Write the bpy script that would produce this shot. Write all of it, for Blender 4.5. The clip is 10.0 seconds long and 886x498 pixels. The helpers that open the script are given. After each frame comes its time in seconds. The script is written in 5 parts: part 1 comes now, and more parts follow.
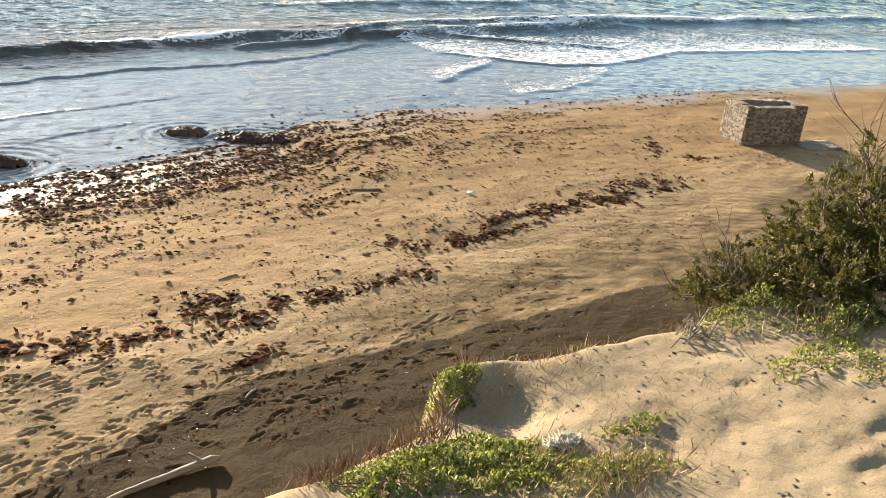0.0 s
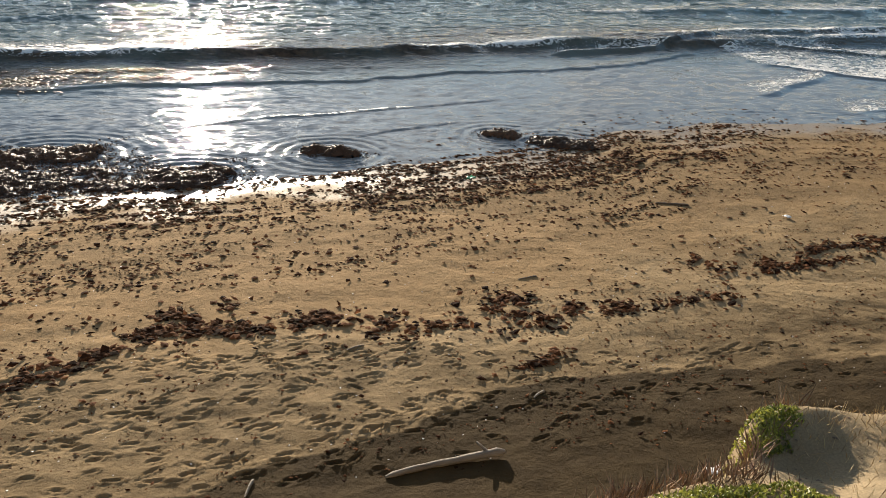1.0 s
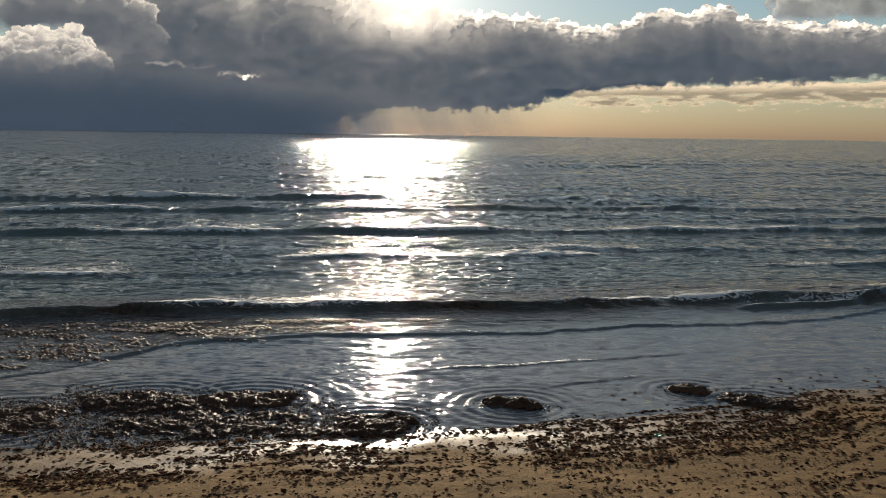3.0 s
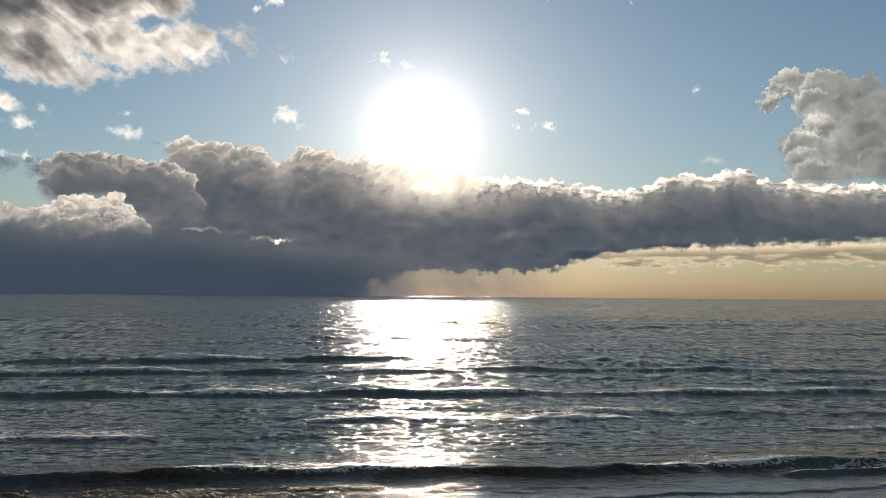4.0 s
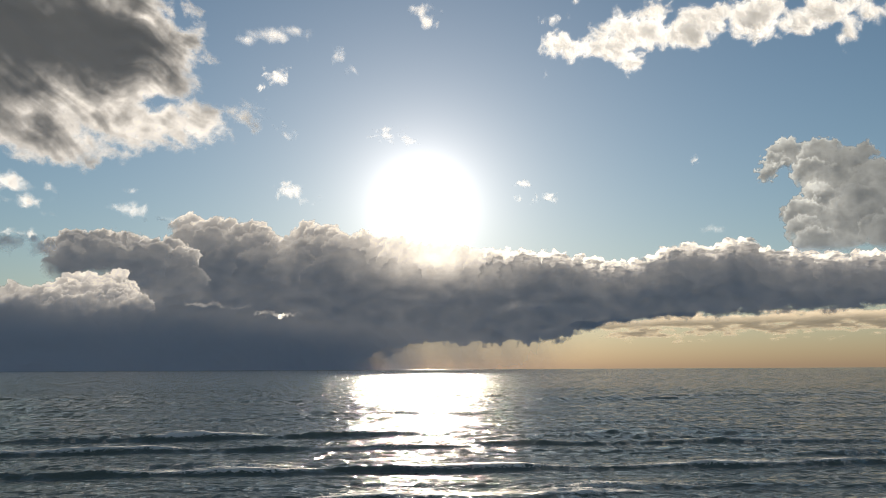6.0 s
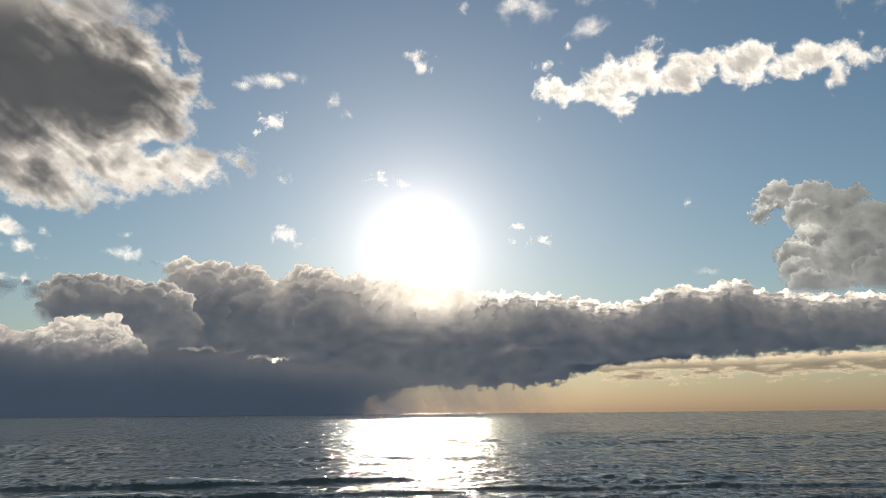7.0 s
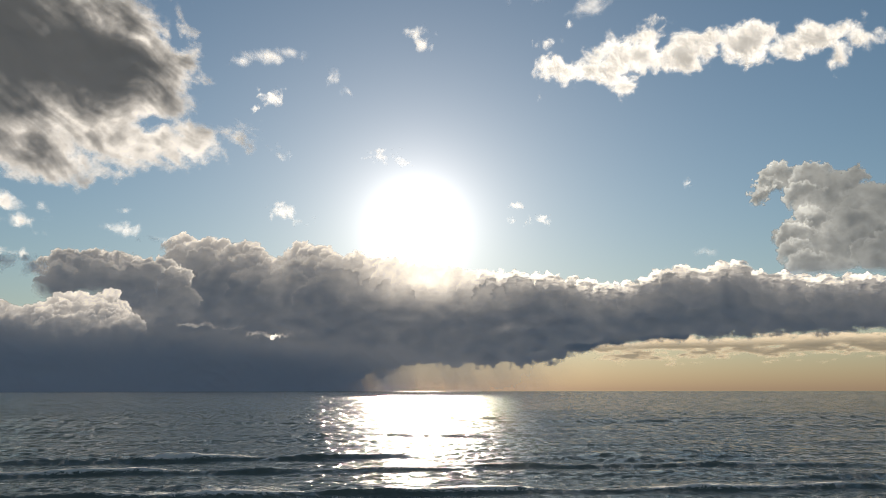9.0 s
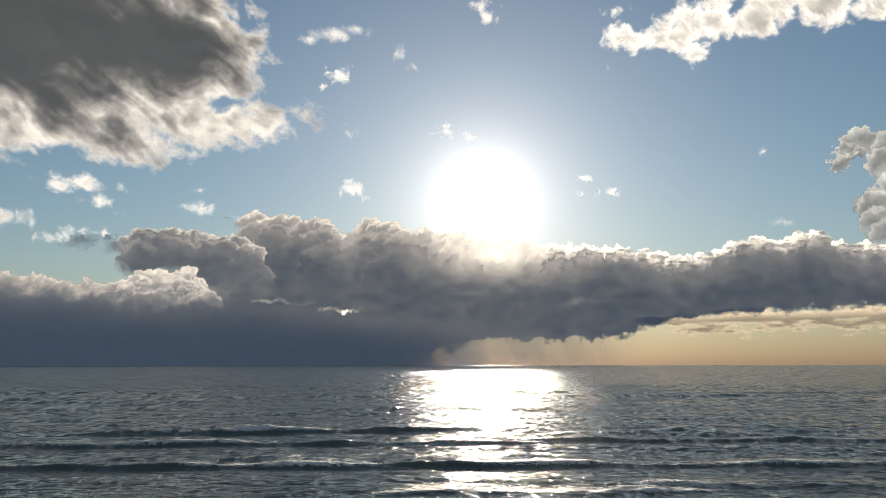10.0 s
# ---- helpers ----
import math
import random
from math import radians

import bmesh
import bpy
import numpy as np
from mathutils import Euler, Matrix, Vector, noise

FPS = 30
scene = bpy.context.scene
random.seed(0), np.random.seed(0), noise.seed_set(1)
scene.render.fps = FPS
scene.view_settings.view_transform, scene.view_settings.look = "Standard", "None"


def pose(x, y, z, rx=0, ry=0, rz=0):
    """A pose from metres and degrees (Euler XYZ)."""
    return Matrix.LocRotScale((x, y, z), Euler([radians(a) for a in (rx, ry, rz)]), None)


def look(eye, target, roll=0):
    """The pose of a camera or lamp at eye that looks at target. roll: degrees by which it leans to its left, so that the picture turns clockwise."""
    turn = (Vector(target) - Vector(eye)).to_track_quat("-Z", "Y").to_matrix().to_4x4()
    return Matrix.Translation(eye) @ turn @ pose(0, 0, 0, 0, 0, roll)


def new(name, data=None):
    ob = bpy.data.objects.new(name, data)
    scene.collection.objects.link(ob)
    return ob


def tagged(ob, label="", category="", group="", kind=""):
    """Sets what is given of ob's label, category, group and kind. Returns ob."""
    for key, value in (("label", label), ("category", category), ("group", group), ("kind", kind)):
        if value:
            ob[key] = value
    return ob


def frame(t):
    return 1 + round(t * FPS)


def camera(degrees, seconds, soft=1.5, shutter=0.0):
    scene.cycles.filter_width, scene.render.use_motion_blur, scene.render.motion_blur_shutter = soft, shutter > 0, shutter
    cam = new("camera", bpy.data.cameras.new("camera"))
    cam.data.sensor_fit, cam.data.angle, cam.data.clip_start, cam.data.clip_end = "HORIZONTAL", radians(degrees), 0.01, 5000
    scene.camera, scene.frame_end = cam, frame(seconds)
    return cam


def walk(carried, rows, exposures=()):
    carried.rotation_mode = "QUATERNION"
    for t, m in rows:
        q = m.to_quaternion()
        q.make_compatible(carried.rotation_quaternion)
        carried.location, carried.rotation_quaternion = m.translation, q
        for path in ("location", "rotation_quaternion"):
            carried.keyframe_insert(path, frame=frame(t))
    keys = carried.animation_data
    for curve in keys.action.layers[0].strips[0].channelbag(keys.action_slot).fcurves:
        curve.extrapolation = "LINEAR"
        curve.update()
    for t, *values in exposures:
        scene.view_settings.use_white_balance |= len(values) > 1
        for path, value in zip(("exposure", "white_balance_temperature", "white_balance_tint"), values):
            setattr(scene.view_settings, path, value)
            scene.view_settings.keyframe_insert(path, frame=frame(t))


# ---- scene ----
cam = camera(55.67, 10.0, soft=0.9)
PATH = [
    (0, pose(-0.000, 0.000, 7.000, 66.70, -5.31, -35.78)),
    (0.5, pose(-0.113, 0.067, 7.008, 65.80, -3.88, -25.76)),
    (1, pose(-0.139, 0.072, 7.025, 65.64, -2.91, -15.18)),
    (1.5, pose(-0.175, 0.089, 7.043, 71.13, -2.31, -11.06)),
    (2, pose(-0.202, 0.104, 7.050, 78.15, -1.72, -8.70)),
    (2.2, pose(-0.224, 0.111, 7.052, 80.06, -1.60, -8.01)),
    (3.3, pose(-0.327, 0.193, 7.077, 84.23, -0.55, -2.29)),
    (3.5, pose(-0.337, 0.198, 7.080, 86.84, -0.55, -2.00)),
    (4, pose(-0.340, 0.198, 7.082, 93.15, -0.47, -1.61)),
    (4.5, pose(-0.344, 0.197, 7.083, 96.70, -0.22, -1.30)),
    (5, pose(-0.348, 0.196, 7.085, 97.83, -0.03, -1.24)),
    (6.5, pose(-0.359, 0.195, 7.089, 98.32, 0.44, -1.43)),
    (7, pose(-0.363, 0.194, 7.091, 101.01, 0.52, -1.65)),
    (7.5, pose(-0.367, 0.193, 7.092, 102.75, 0.50, -1.83)),
    (8, pose(-0.371, 0.193, 7.094, 103.00, 0.58, -1.92)),
    (8.5, pose(-0.374, 0.192, 7.095, 102.74, 0.63, -1.81)),
    (9, pose(-0.378, 0.192, 7.097, 99.54, 0.07, -1.82)),
    (9.5, pose(-0.382, 0.191, 7.098, 97.96, 0.00, -1.56)),
    (9.8, pose(-0.384, 0.19, 7.099, 97.85, 0.03, -0.75)),
    (10, pose(-0.386, 0.190, 7.100, 97.82, 0.11, 2.89)),
]
EXPOSURES = [(0, 2.08), (0.5, 1.93), (1.0, 1.22), (1.5, 0.74), (2.0, 0.40), (3.5, -0.05), (10, -0.05)]
SUN_STRENGTH = 5.0
SKY_STRENGTH = 0.086
SKY_TINT = (1.09, 1.0, 0.88)
OVERHEAD = (1.5, 1.6, 1.75)
HORIZON = (2.65, 1.82, 1.38)
AUREOLE = (1.5, 1.7, 0.48)
walk(cam, PATH, exposures=EXPOSURES)

# ---- world, sun ----
SUN_EL = 11.16
SUN_DIR = Vector((0.0, math.cos(radians(SUN_EL)), math.sin(radians(SUN_EL))))


def node(tree, kind, x=0, y=0, **values):
    n = tree.nodes.new(kind)
    n.location = (x, y)
    for key, value in values.items():
        setattr(n, key, value)
    return n


def math_node(tree, op, a, b=None, c=None, clamp=False):
    n = tree.nodes.new("ShaderNodeMath")
    n.operation, n.use_clamp = op, clamp
    for i, v in enumerate((a, b, c)):
        if v is None:
            continue
        if isinstance(v, (int, float)):
            n.inputs[i].default_value = v
        else:
            tree.links.new(v, n.inputs[i])
    return n.outputs[0]


def mix_color(tree, fac, a, b, blend="MIX"):
    n = tree.nodes.new("ShaderNodeMix")
    n.data_type, n.blend_type = "RGBA", blend
    for sock, v in ((n.inputs[0], fac), (n.inputs[6], a), (n.inputs[7], b)):
        if isinstance(v, (int, float)):
            sock.default_value = v
        elif isinstance(v, tuple):
            sock.default_value = (*v, 1.0)[:4]
        else:
            tree.links.new(v, sock)
    return n.outputs[2]


def map_range(tree, v, a, b, c, d):
    n = tree.nodes.new("ShaderNodeMapRange")
    for i, k in enumerate((a, b, c, d)):
        n.inputs[i + 1].default_value = k
    tree.links.new(v, n.inputs[0])
    return n.outputs[0]


def build_world():
    world = bpy.data.worlds.new("sky")
    scene.world = world
    world.use_nodes = True
    t = world.node_tree
    t.nodes.clear()
    sky = node(t, "ShaderNodeTexSky", sky_type="NISHITA", sun_disc=False)
    sky.sun_elevation, sky.sun_rotation = radians(SUN_EL), 0.0
    sky.air_density, sky.dust_density, sky.ozone_density = 1.0, 0.08, 3.0
    way = node(t, "ShaderNodeTexCoord").outputs["Generated"]
    unit = node(t, "ShaderNodeVectorMath", operation="NORMALIZE")
    t.links.new(way, unit.inputs[0])
    dot = node(t, "ShaderNodeVectorMath", operation="DOT_PRODUCT")
    t.links.new(unit.outputs[0], dot.inputs[0])
    dot.inputs[1].default_value = SUN_DIR
    # angle from the sun in degrees
    cosine = math_node(t, "MINIMUM", dot.outputs["Value"], 0.9999999)
    angle = math_node(t, "MULTIPLY", math_node(t, "ARCCOSINE", cosine), 57.29578)
    # bright haze round the sun, with lens glare painted into it
    a2 = math_node(t, "MULTIPLY", angle, angle)
    core = math_node(t, "MULTIPLY", math_node(t, "EXPONENT", math_node(t, "MULTIPLY", a2, -1 / 3.5)), AUREOLE[0])
    halo = math_node(t, "MULTIPLY", math_node(t, "EXPONENT", math_node(t, "MULTIPLY", angle, -1 / 2.2)), AUREOLE[1])
    wide = math_node(t, "MULTIPLY", math_node(t, "EXPONENT", math_node(t, "MULTIPLY", angle, -1 / 8.0)), AUREOLE[2])
    glow = math_node(t, "ADD", math_node(t, "ADD", core, halo), wide)
    up = node(t, "ShaderNodeSeparateXYZ")
    t.links.new(unit.outputs[0], up.inputs[0])
    # warm, hazy air low over the sea
    low = math_node(t, "EXPONENT", math_node(t, "MULTIPLY", math_node(t, "ABSOLUTE", up.outputs[2]), -15.0))
    bg_sky = node(t, "ShaderNodeBackground")
    bg_sky.inputs[1].default_value = SKY_STRENGTH
    blue = mix_color(t, 1.0, sky.outputs[0], SKY_TINT, "MULTIPLY")
    high = map_range(t, up.outputs[2], 0.52, 0.80, 0.0, 0.65)
    blue = mix_color(t, high, blue, OVERHEAD)
    tint = mix_color(t, math_node(t, "MULTIPLY", low, 0.85), blue, HORIZON)
    t.links.new(tint, bg_sky.inputs[0])
    bg_glow = node(t, "ShaderNodeBackground")
    bg_glow.inputs[0].default_value = (1.0, 0.90, 0.83, 1)
    t.links.new(glow, bg_glow.inputs[1])
    add = node(t, "ShaderNodeAddShader")
    t.links.new(bg_sky.outputs[0], add.inputs[0])
    t.links.new(bg_glow.outputs[0], add.inputs[1])
    out = node(t, "ShaderNodeOutputWorld")
    t.links.new(add.outputs[0], out.inputs[0])


build_world()
sun_data = bpy.data.lights.new("sun", "SUN")
sun_data.energy, sun_data.angle, sun_data.color = SUN_STRENGTH, radians(0.53), (1.0, 0.86, 0.68)
sun = new("sun", sun_data)
sun.matrix_world = look(tuple(SUN_DIR * 100), (0, 0, 0))

# ---- noise and mesh helpers ----


def hash01(ix, iy, seed):
    h = (ix.astype(np.int64) * 374761393 + iy.astype(np.int64) * 668265263 + seed * 1442695041) & 0xFFFFFFFF
    h = ((h ^ (h >> 13)) * 1274126177) & 0xFFFFFFFF
    h = ((h ^ (h >> 16)) * 2246822519) & 0xFFFFFFFF
    return ((h ^ (h >> 15)) & 0xFFFFFF) / float(0xFFFFFF)


def vnoise(x, y, seed=0):
    """Smooth gradient noise, about -1 to 1."""
    x, y = np.broadcast_arrays(np.asarray(x, float), np.asarray(y, float))
    ix, iy = np.floor(x), np.floor(y)
    fx, fy = x - ix, y - iy
    u, v = fx * fx * fx * (fx * (fx * 6 - 15) + 10), fy * fy * fy * (fy * (fy * 6 - 15) + 10)

    def corner(dx, dy):
        a = hash01(ix + dx, iy + dy, seed) * 2 * math.pi
        return np.cos(a) * (fx - dx) + np.sin(a) * (fy - dy)

    top = corner(0, 0) * (1 - u) + corner(1, 0) * u
    bottom = corner(0, 1) * (1 - u) + corner(1, 1) * u
    return (top * (1 - v) + bottom * v) * 1.5


def fbm(x, y, octaves=4, seed=0, gain=0.5):
    total, amp = 0.0, 1.0
    for k in range(octaves):
        total = total + amp * vnoise(x * 2**k + 17.3 * k, y * 2**k - 9.1 * k, seed + k)
        amp *= gain
    return total


def billow(x, y, octaves=4, seed=0, gain=0.5):
    """Rounded lumps with sharp creases between them, 0 to about 1."""
    total, amp, norm = 0.0, 1.0, 0.0
    for k in range(octaves):
        total = total + amp * (1 - np.abs(vnoise(x * 2**k + 5.7 * k, y * 2**k + 3.3 * k, seed + k)))
        norm += amp
        amp *= gain
    return total / norm


def smooth(a, b, x):
    u = np.clip((x - a) / (b - a), 0, 1)
    return u * u * (3 - 2 * u)


def raw_mesh(name, points, faces, corners, attrs=None, material=None, soft=True):
    """A mesh from arrays: points (n, 3) and faces (m, corners)."""
    mesh = bpy.data.meshes.new(name)
    faces = np.asarray(faces, np.int32)
    mesh.vertices.add(len(points))
    mesh.vertices.foreach_set("co", np.asarray(points, np.float32).ravel())
    mesh.loops.add(faces.size)
    mesh.loops.foreach_set("vertex_index", faces.ravel())
    mesh.polygons.add(len(faces))
    mesh.polygons.foreach_set("loop_start", np.arange(0, faces.size, corners, dtype=np.int32))
    mesh.polygons.foreach_set("use_smooth", np.full(len(faces), soft))
    for key, values in (attrs or {}).items():
        layer = mesh.attributes.new(key, "FLOAT", "POINT")
        layer.data.foreach_set("value", np.asarray(values, np.float32).ravel())
    mesh.update(calc_edges=True)
    if material:
        mesh.materials.append(material)
    return mesh


def sheet_mesh(name, x, y, z, keep=None, attrs=None, material=None):
    """A grid of quads from three (n, m) arrays; keep: which quads stay."""
    n, m = x.shape
    index = np.arange(n * m).reshape(n, m)
    faces = np.stack([index[:-1, :-1], index[:-1, 1:], index[1:, 1:], index[1:, :-1]], -1)
    faces = faces[keep] if keep is not None else faces.reshape(-1, 4)
    points = np.stack([x.ravel(), y.ravel(), z.ravel()], -1)
    attrs = {k: np.asarray(v).ravel() for k, v in (attrs or {}).items()}
    if keep is not None:
        used = np.unique(faces)
        back = np.zeros(n * m, np.int64)
        back[used] = np.arange(len(used))
        faces, points = back[faces], points[used]
        attrs = {k: v[used] for k, v in attrs.items()}
    return raw_mesh(name, points, faces, 4, attrs, material)


def part(name, mesh, parent=None, label=""):
    ob = new(name, mesh)
    if parent:
        ob.parent = parent
    return tagged(ob, label=label)


def empty(name, at=(0, 0, 0)):
    ob = new(name)
    ob.location = at
    return ob


def bm_mesh(name, bm, material, soft=False):
    mesh = bpy.data.meshes.new(name)
    bm.to_mesh(mesh)
    bm.free()
    mesh.materials.append(material)
    if soft:
        mesh.polygons.foreach_set("use_smooth", np.full(len(mesh.polygons), True))
    return mesh


def tube(points, radii, sides=8, rough=0.0, rng=None, closed_ends=True):
    """Points and faces of a round limb along a line."""
    points = [Vector(p) for p in points]
    verts, faces = [], []
    for i, p in enumerate(points):
        way = (points[min(i + 1, len(points) - 1)] - points[max(i - 1, 0)]).normalized()
        side = way.cross(Vector((0.13, 0.21, 0.97))).normalized()
        other = way.cross(side)
        for k in range(sides):
            a = 2 * math.pi * k / sides
            r = radii[i] * (1 + (rng.uniform(-rough, rough) if rng else 0))
            verts.append(p + (side * math.cos(a) + other * math.sin(a)) * r)
    for i in range(len(points) - 1):
        for k in range(sides):
            a, b = i * sides + k, i * sides + (k + 1) % sides
            faces.append((a, b, b + sides, a + sides))
    return verts, faces


def tubes_mesh(name, limbs, material, sides=6, rough=0.0, rng=None):
    verts, faces = [], []
    for points, radii in limbs:
        v, f = tube(points, radii, sides, rough, rng)
        base = len(verts)
        verts += [tuple(p) for p in v]
        faces += [tuple(base + i for i in q) for q in f]
        n = len(v)
        for ring in (range(sides), range(n - sides, n)):  # close the ends
            ids = [base + i for i in ring]
            verts.append(tuple(sum((Vector(verts[i]) for i in ids), Vector()) / sides))
            c = len(verts) - 1
            faces += [(ids[k], ids[(k + 1) % sides], c, c) for k in range(sides)]
    mesh = bpy.data.meshes.new(name)
    mesh.from_pydata(verts, [], [tuple(dict.fromkeys(f)) for f in faces])
    mesh.materials.append(material)
    mesh.polygons.foreach_set("use_smooth", np.full(len(mesh.polygons), True))
    return mesh


def blades(centres, ways, lengths, widths, rng, curl=0.3, flat=0.0):
    """Many small folded leaves: points and triangles. Each has a base, two side points, a raised middle and a tip."""
    n = len(centres)
    ways = ways / np.linalg.norm(ways, axis=1, keepdims=True)
    helper = rng.normal(size=(n, 3)) * (1 - 0.7 * flat) + np.array((0, 0, 2.0 * flat))
    side = np.cross(ways, helper)
    side /= np.linalg.norm(side, axis=1, keepdims=True) + 1e-9
    up = np.cross(side, ways)
    l, w = lengths[:, None], widths[:, None]
    base = centres - ways * l * 0.5
    tip = centres + ways * l * 0.5 - up * l * curl * rng.uniform(0, 1, (n, 1))
    mid = centres + up * l * curl * 0.4
    a = centres + side * w * 0.5 + ways * l * rng.uniform(-0.15, 0.15, (n, 1))
    b = centres - side * w * 0.5 + ways * l * rng.uniform(-0.15, 0.15, (n, 1))
    points = np.stack([base, a, tip, b, mid], 1).reshape(-1, 3)
    i = np.arange(n)[:, None] * 5
    tris = np.concatenate([np.concatenate([i + p, i + q, i + 4], 1) for p, q in ((0, 1), (1, 2), (2, 3), (3, 0))])
    return points, tris


# ---- materials ----


def new_material(name):
    mat = bpy.data.materials.new(name)
    mat.use_nodes = True
    tree = mat.node_tree
    tree.nodes.clear()
    out = tree.nodes.new("ShaderNodeOutputMaterial")
    return mat, tree, out


def coords(tree, scale=(1, 1, 1)):
    geo = tree.nodes.new("ShaderNodeTexCoord")
    mapping = tree.nodes.new("ShaderNodeMapping")
    mapping.inputs["Scale"].default_value = scale
    tree.links.new(geo.outputs["Object"], mapping.inputs[0])
    return mapping.outputs[0]


def noise_tex(tree, vector, scale, detail=4.0, rough=0.55, distortion=0.0):
    n = tree.nodes.new("ShaderNodeTexNoise")
    n.inputs["Scale"].default_value, n.inputs["Detail"].default_value = scale, detail
    n.inputs["Roughness"].default_value, n.inputs["Distortion"].default_value = rough, distortion
    tree.links.new(vector, n.inputs["Vector"])
    return n.outputs["Fac"]


def ramp(tree, fac, stops):
    n = tree.nodes.new("ShaderNodeValToRGB")
    while len(n.color_ramp.elements) < len(stops):
        n.color_ramp.elements.new(0.5)
    for e, (pos, col) in zip(n.color_ramp.elements, stops):
        e.position, e.color = pos, (*col, 1)
    tree.links.new(fac, n.inputs[0])
    return n.outputs[0]


def attribute(tree, name):
    n = tree.nodes.new("ShaderNodeAttribute")
    n.attribute_name = name
    return n.outputs["Fac"]


def bump(tree, height, distance, strength=1.0, normal=None):
    n = tree.nodes.new("ShaderNodeBump")
    n.inputs["Strength"].default_value, n.inputs["Distance"].default_value = strength, distance
    tree.links.new(height, n.inputs["Height"])
    if normal:
        tree.links.new(normal, n.inputs["Normal"])
    return n.outputs[0]


def principled(tree, out, color, rough, normal=None, **extra):
    p = tree.nodes.new("ShaderNodeBsdfPrincipled")
    for key, v in (("Base Color", color), ("Roughness", rough), *extra.items()):
        key = key.replace("_", " ")
        if isinstance(v, (int, float)):
            p.inputs[key].default_value = v
        elif isinstance(v, tuple):
            p.inputs[key].default_value = (*v, 1)[:4]
        else:
            tree.links.new(v, p.inputs[key])
    if normal:
        tree.links.new(normal, p.inputs["Normal"])
    tree.links.new(p.outputs[0], out.inputs[0])
    return p


def sand_material():
    mat, t, out = new_material("sand")
    v = coords(t)
    damp, wet, dune = attribute(t, "damp"), attribute(t, "wet"), attribute(t, "dune")
    grain = noise_tex(t, v, 90, 3)
    mottle = noise_tex(t, v, 1.6, 6, 0.6)
    dry = ramp(t, mottle, [(0.25, (0.295, 0.205, 0.106)), (0.55, (0.385, 0.276, 0.150)), (0.8, (0.45, 0.332, 0.192))])
    pale = ramp(t, mottle, [(0.25, (0.225, 0.170, 0.102)), (0.75, (0.30, 0.234, 0.145))])
    color = mix_color(t, dune, dry, pale)
    dark_sand = ramp(t, mottle, [(0.3, (0.042, 0.028, 0.0125)), (0.75, (0.070, 0.048, 0.022))])
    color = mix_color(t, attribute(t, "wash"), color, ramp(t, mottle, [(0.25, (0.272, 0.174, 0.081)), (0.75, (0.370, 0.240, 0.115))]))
    color = mix_color(t, damp, color, dark_sand)
    soaked = ramp(t, mottle, [(0.3, (0.19, 0.125, 0.06)), (0.75, (0.27, 0.185, 0.095))])
    color = mix_color(t, wet, color, soaked)
    speck = ramp(t, grain, [(0.3, (0.72, 0.72, 0.72)), (0.7, (1.15, 1.13, 1.1))])
    color = mix_color(t, 0.8, color, speck, "MULTIPLY")
    rough = math_node(t, "SUBTRACT", 0.95, math_node(t, "MULTIPLY", wet, 0.62))
    small = math_node(t, "ADD", math_node(t, "MULTIPLY", noise_tex(t, v, 9, 6, 0.7), 0.032), math_node(t, "MULTIPLY", grain, 0.004))
    calm = math_node(t, "SUBTRACT", 1.0, math_node(t, "MAXIMUM", math_node(t, "MULTIPLY", wet, 0.8), math_node(t, "MULTIPLY", dune, 0.68)))
    normal = bump(t, math_node(t, "MULTIPLY", small, calm), 1.0, 0.9)
    shine = math_node(t, "ADD", 0.08, math_node(t, "MULTIPLY", wet, 0.42))
    principled(t, out, color, rough, normal, Specular_IOR_Level=shine)
    return mat


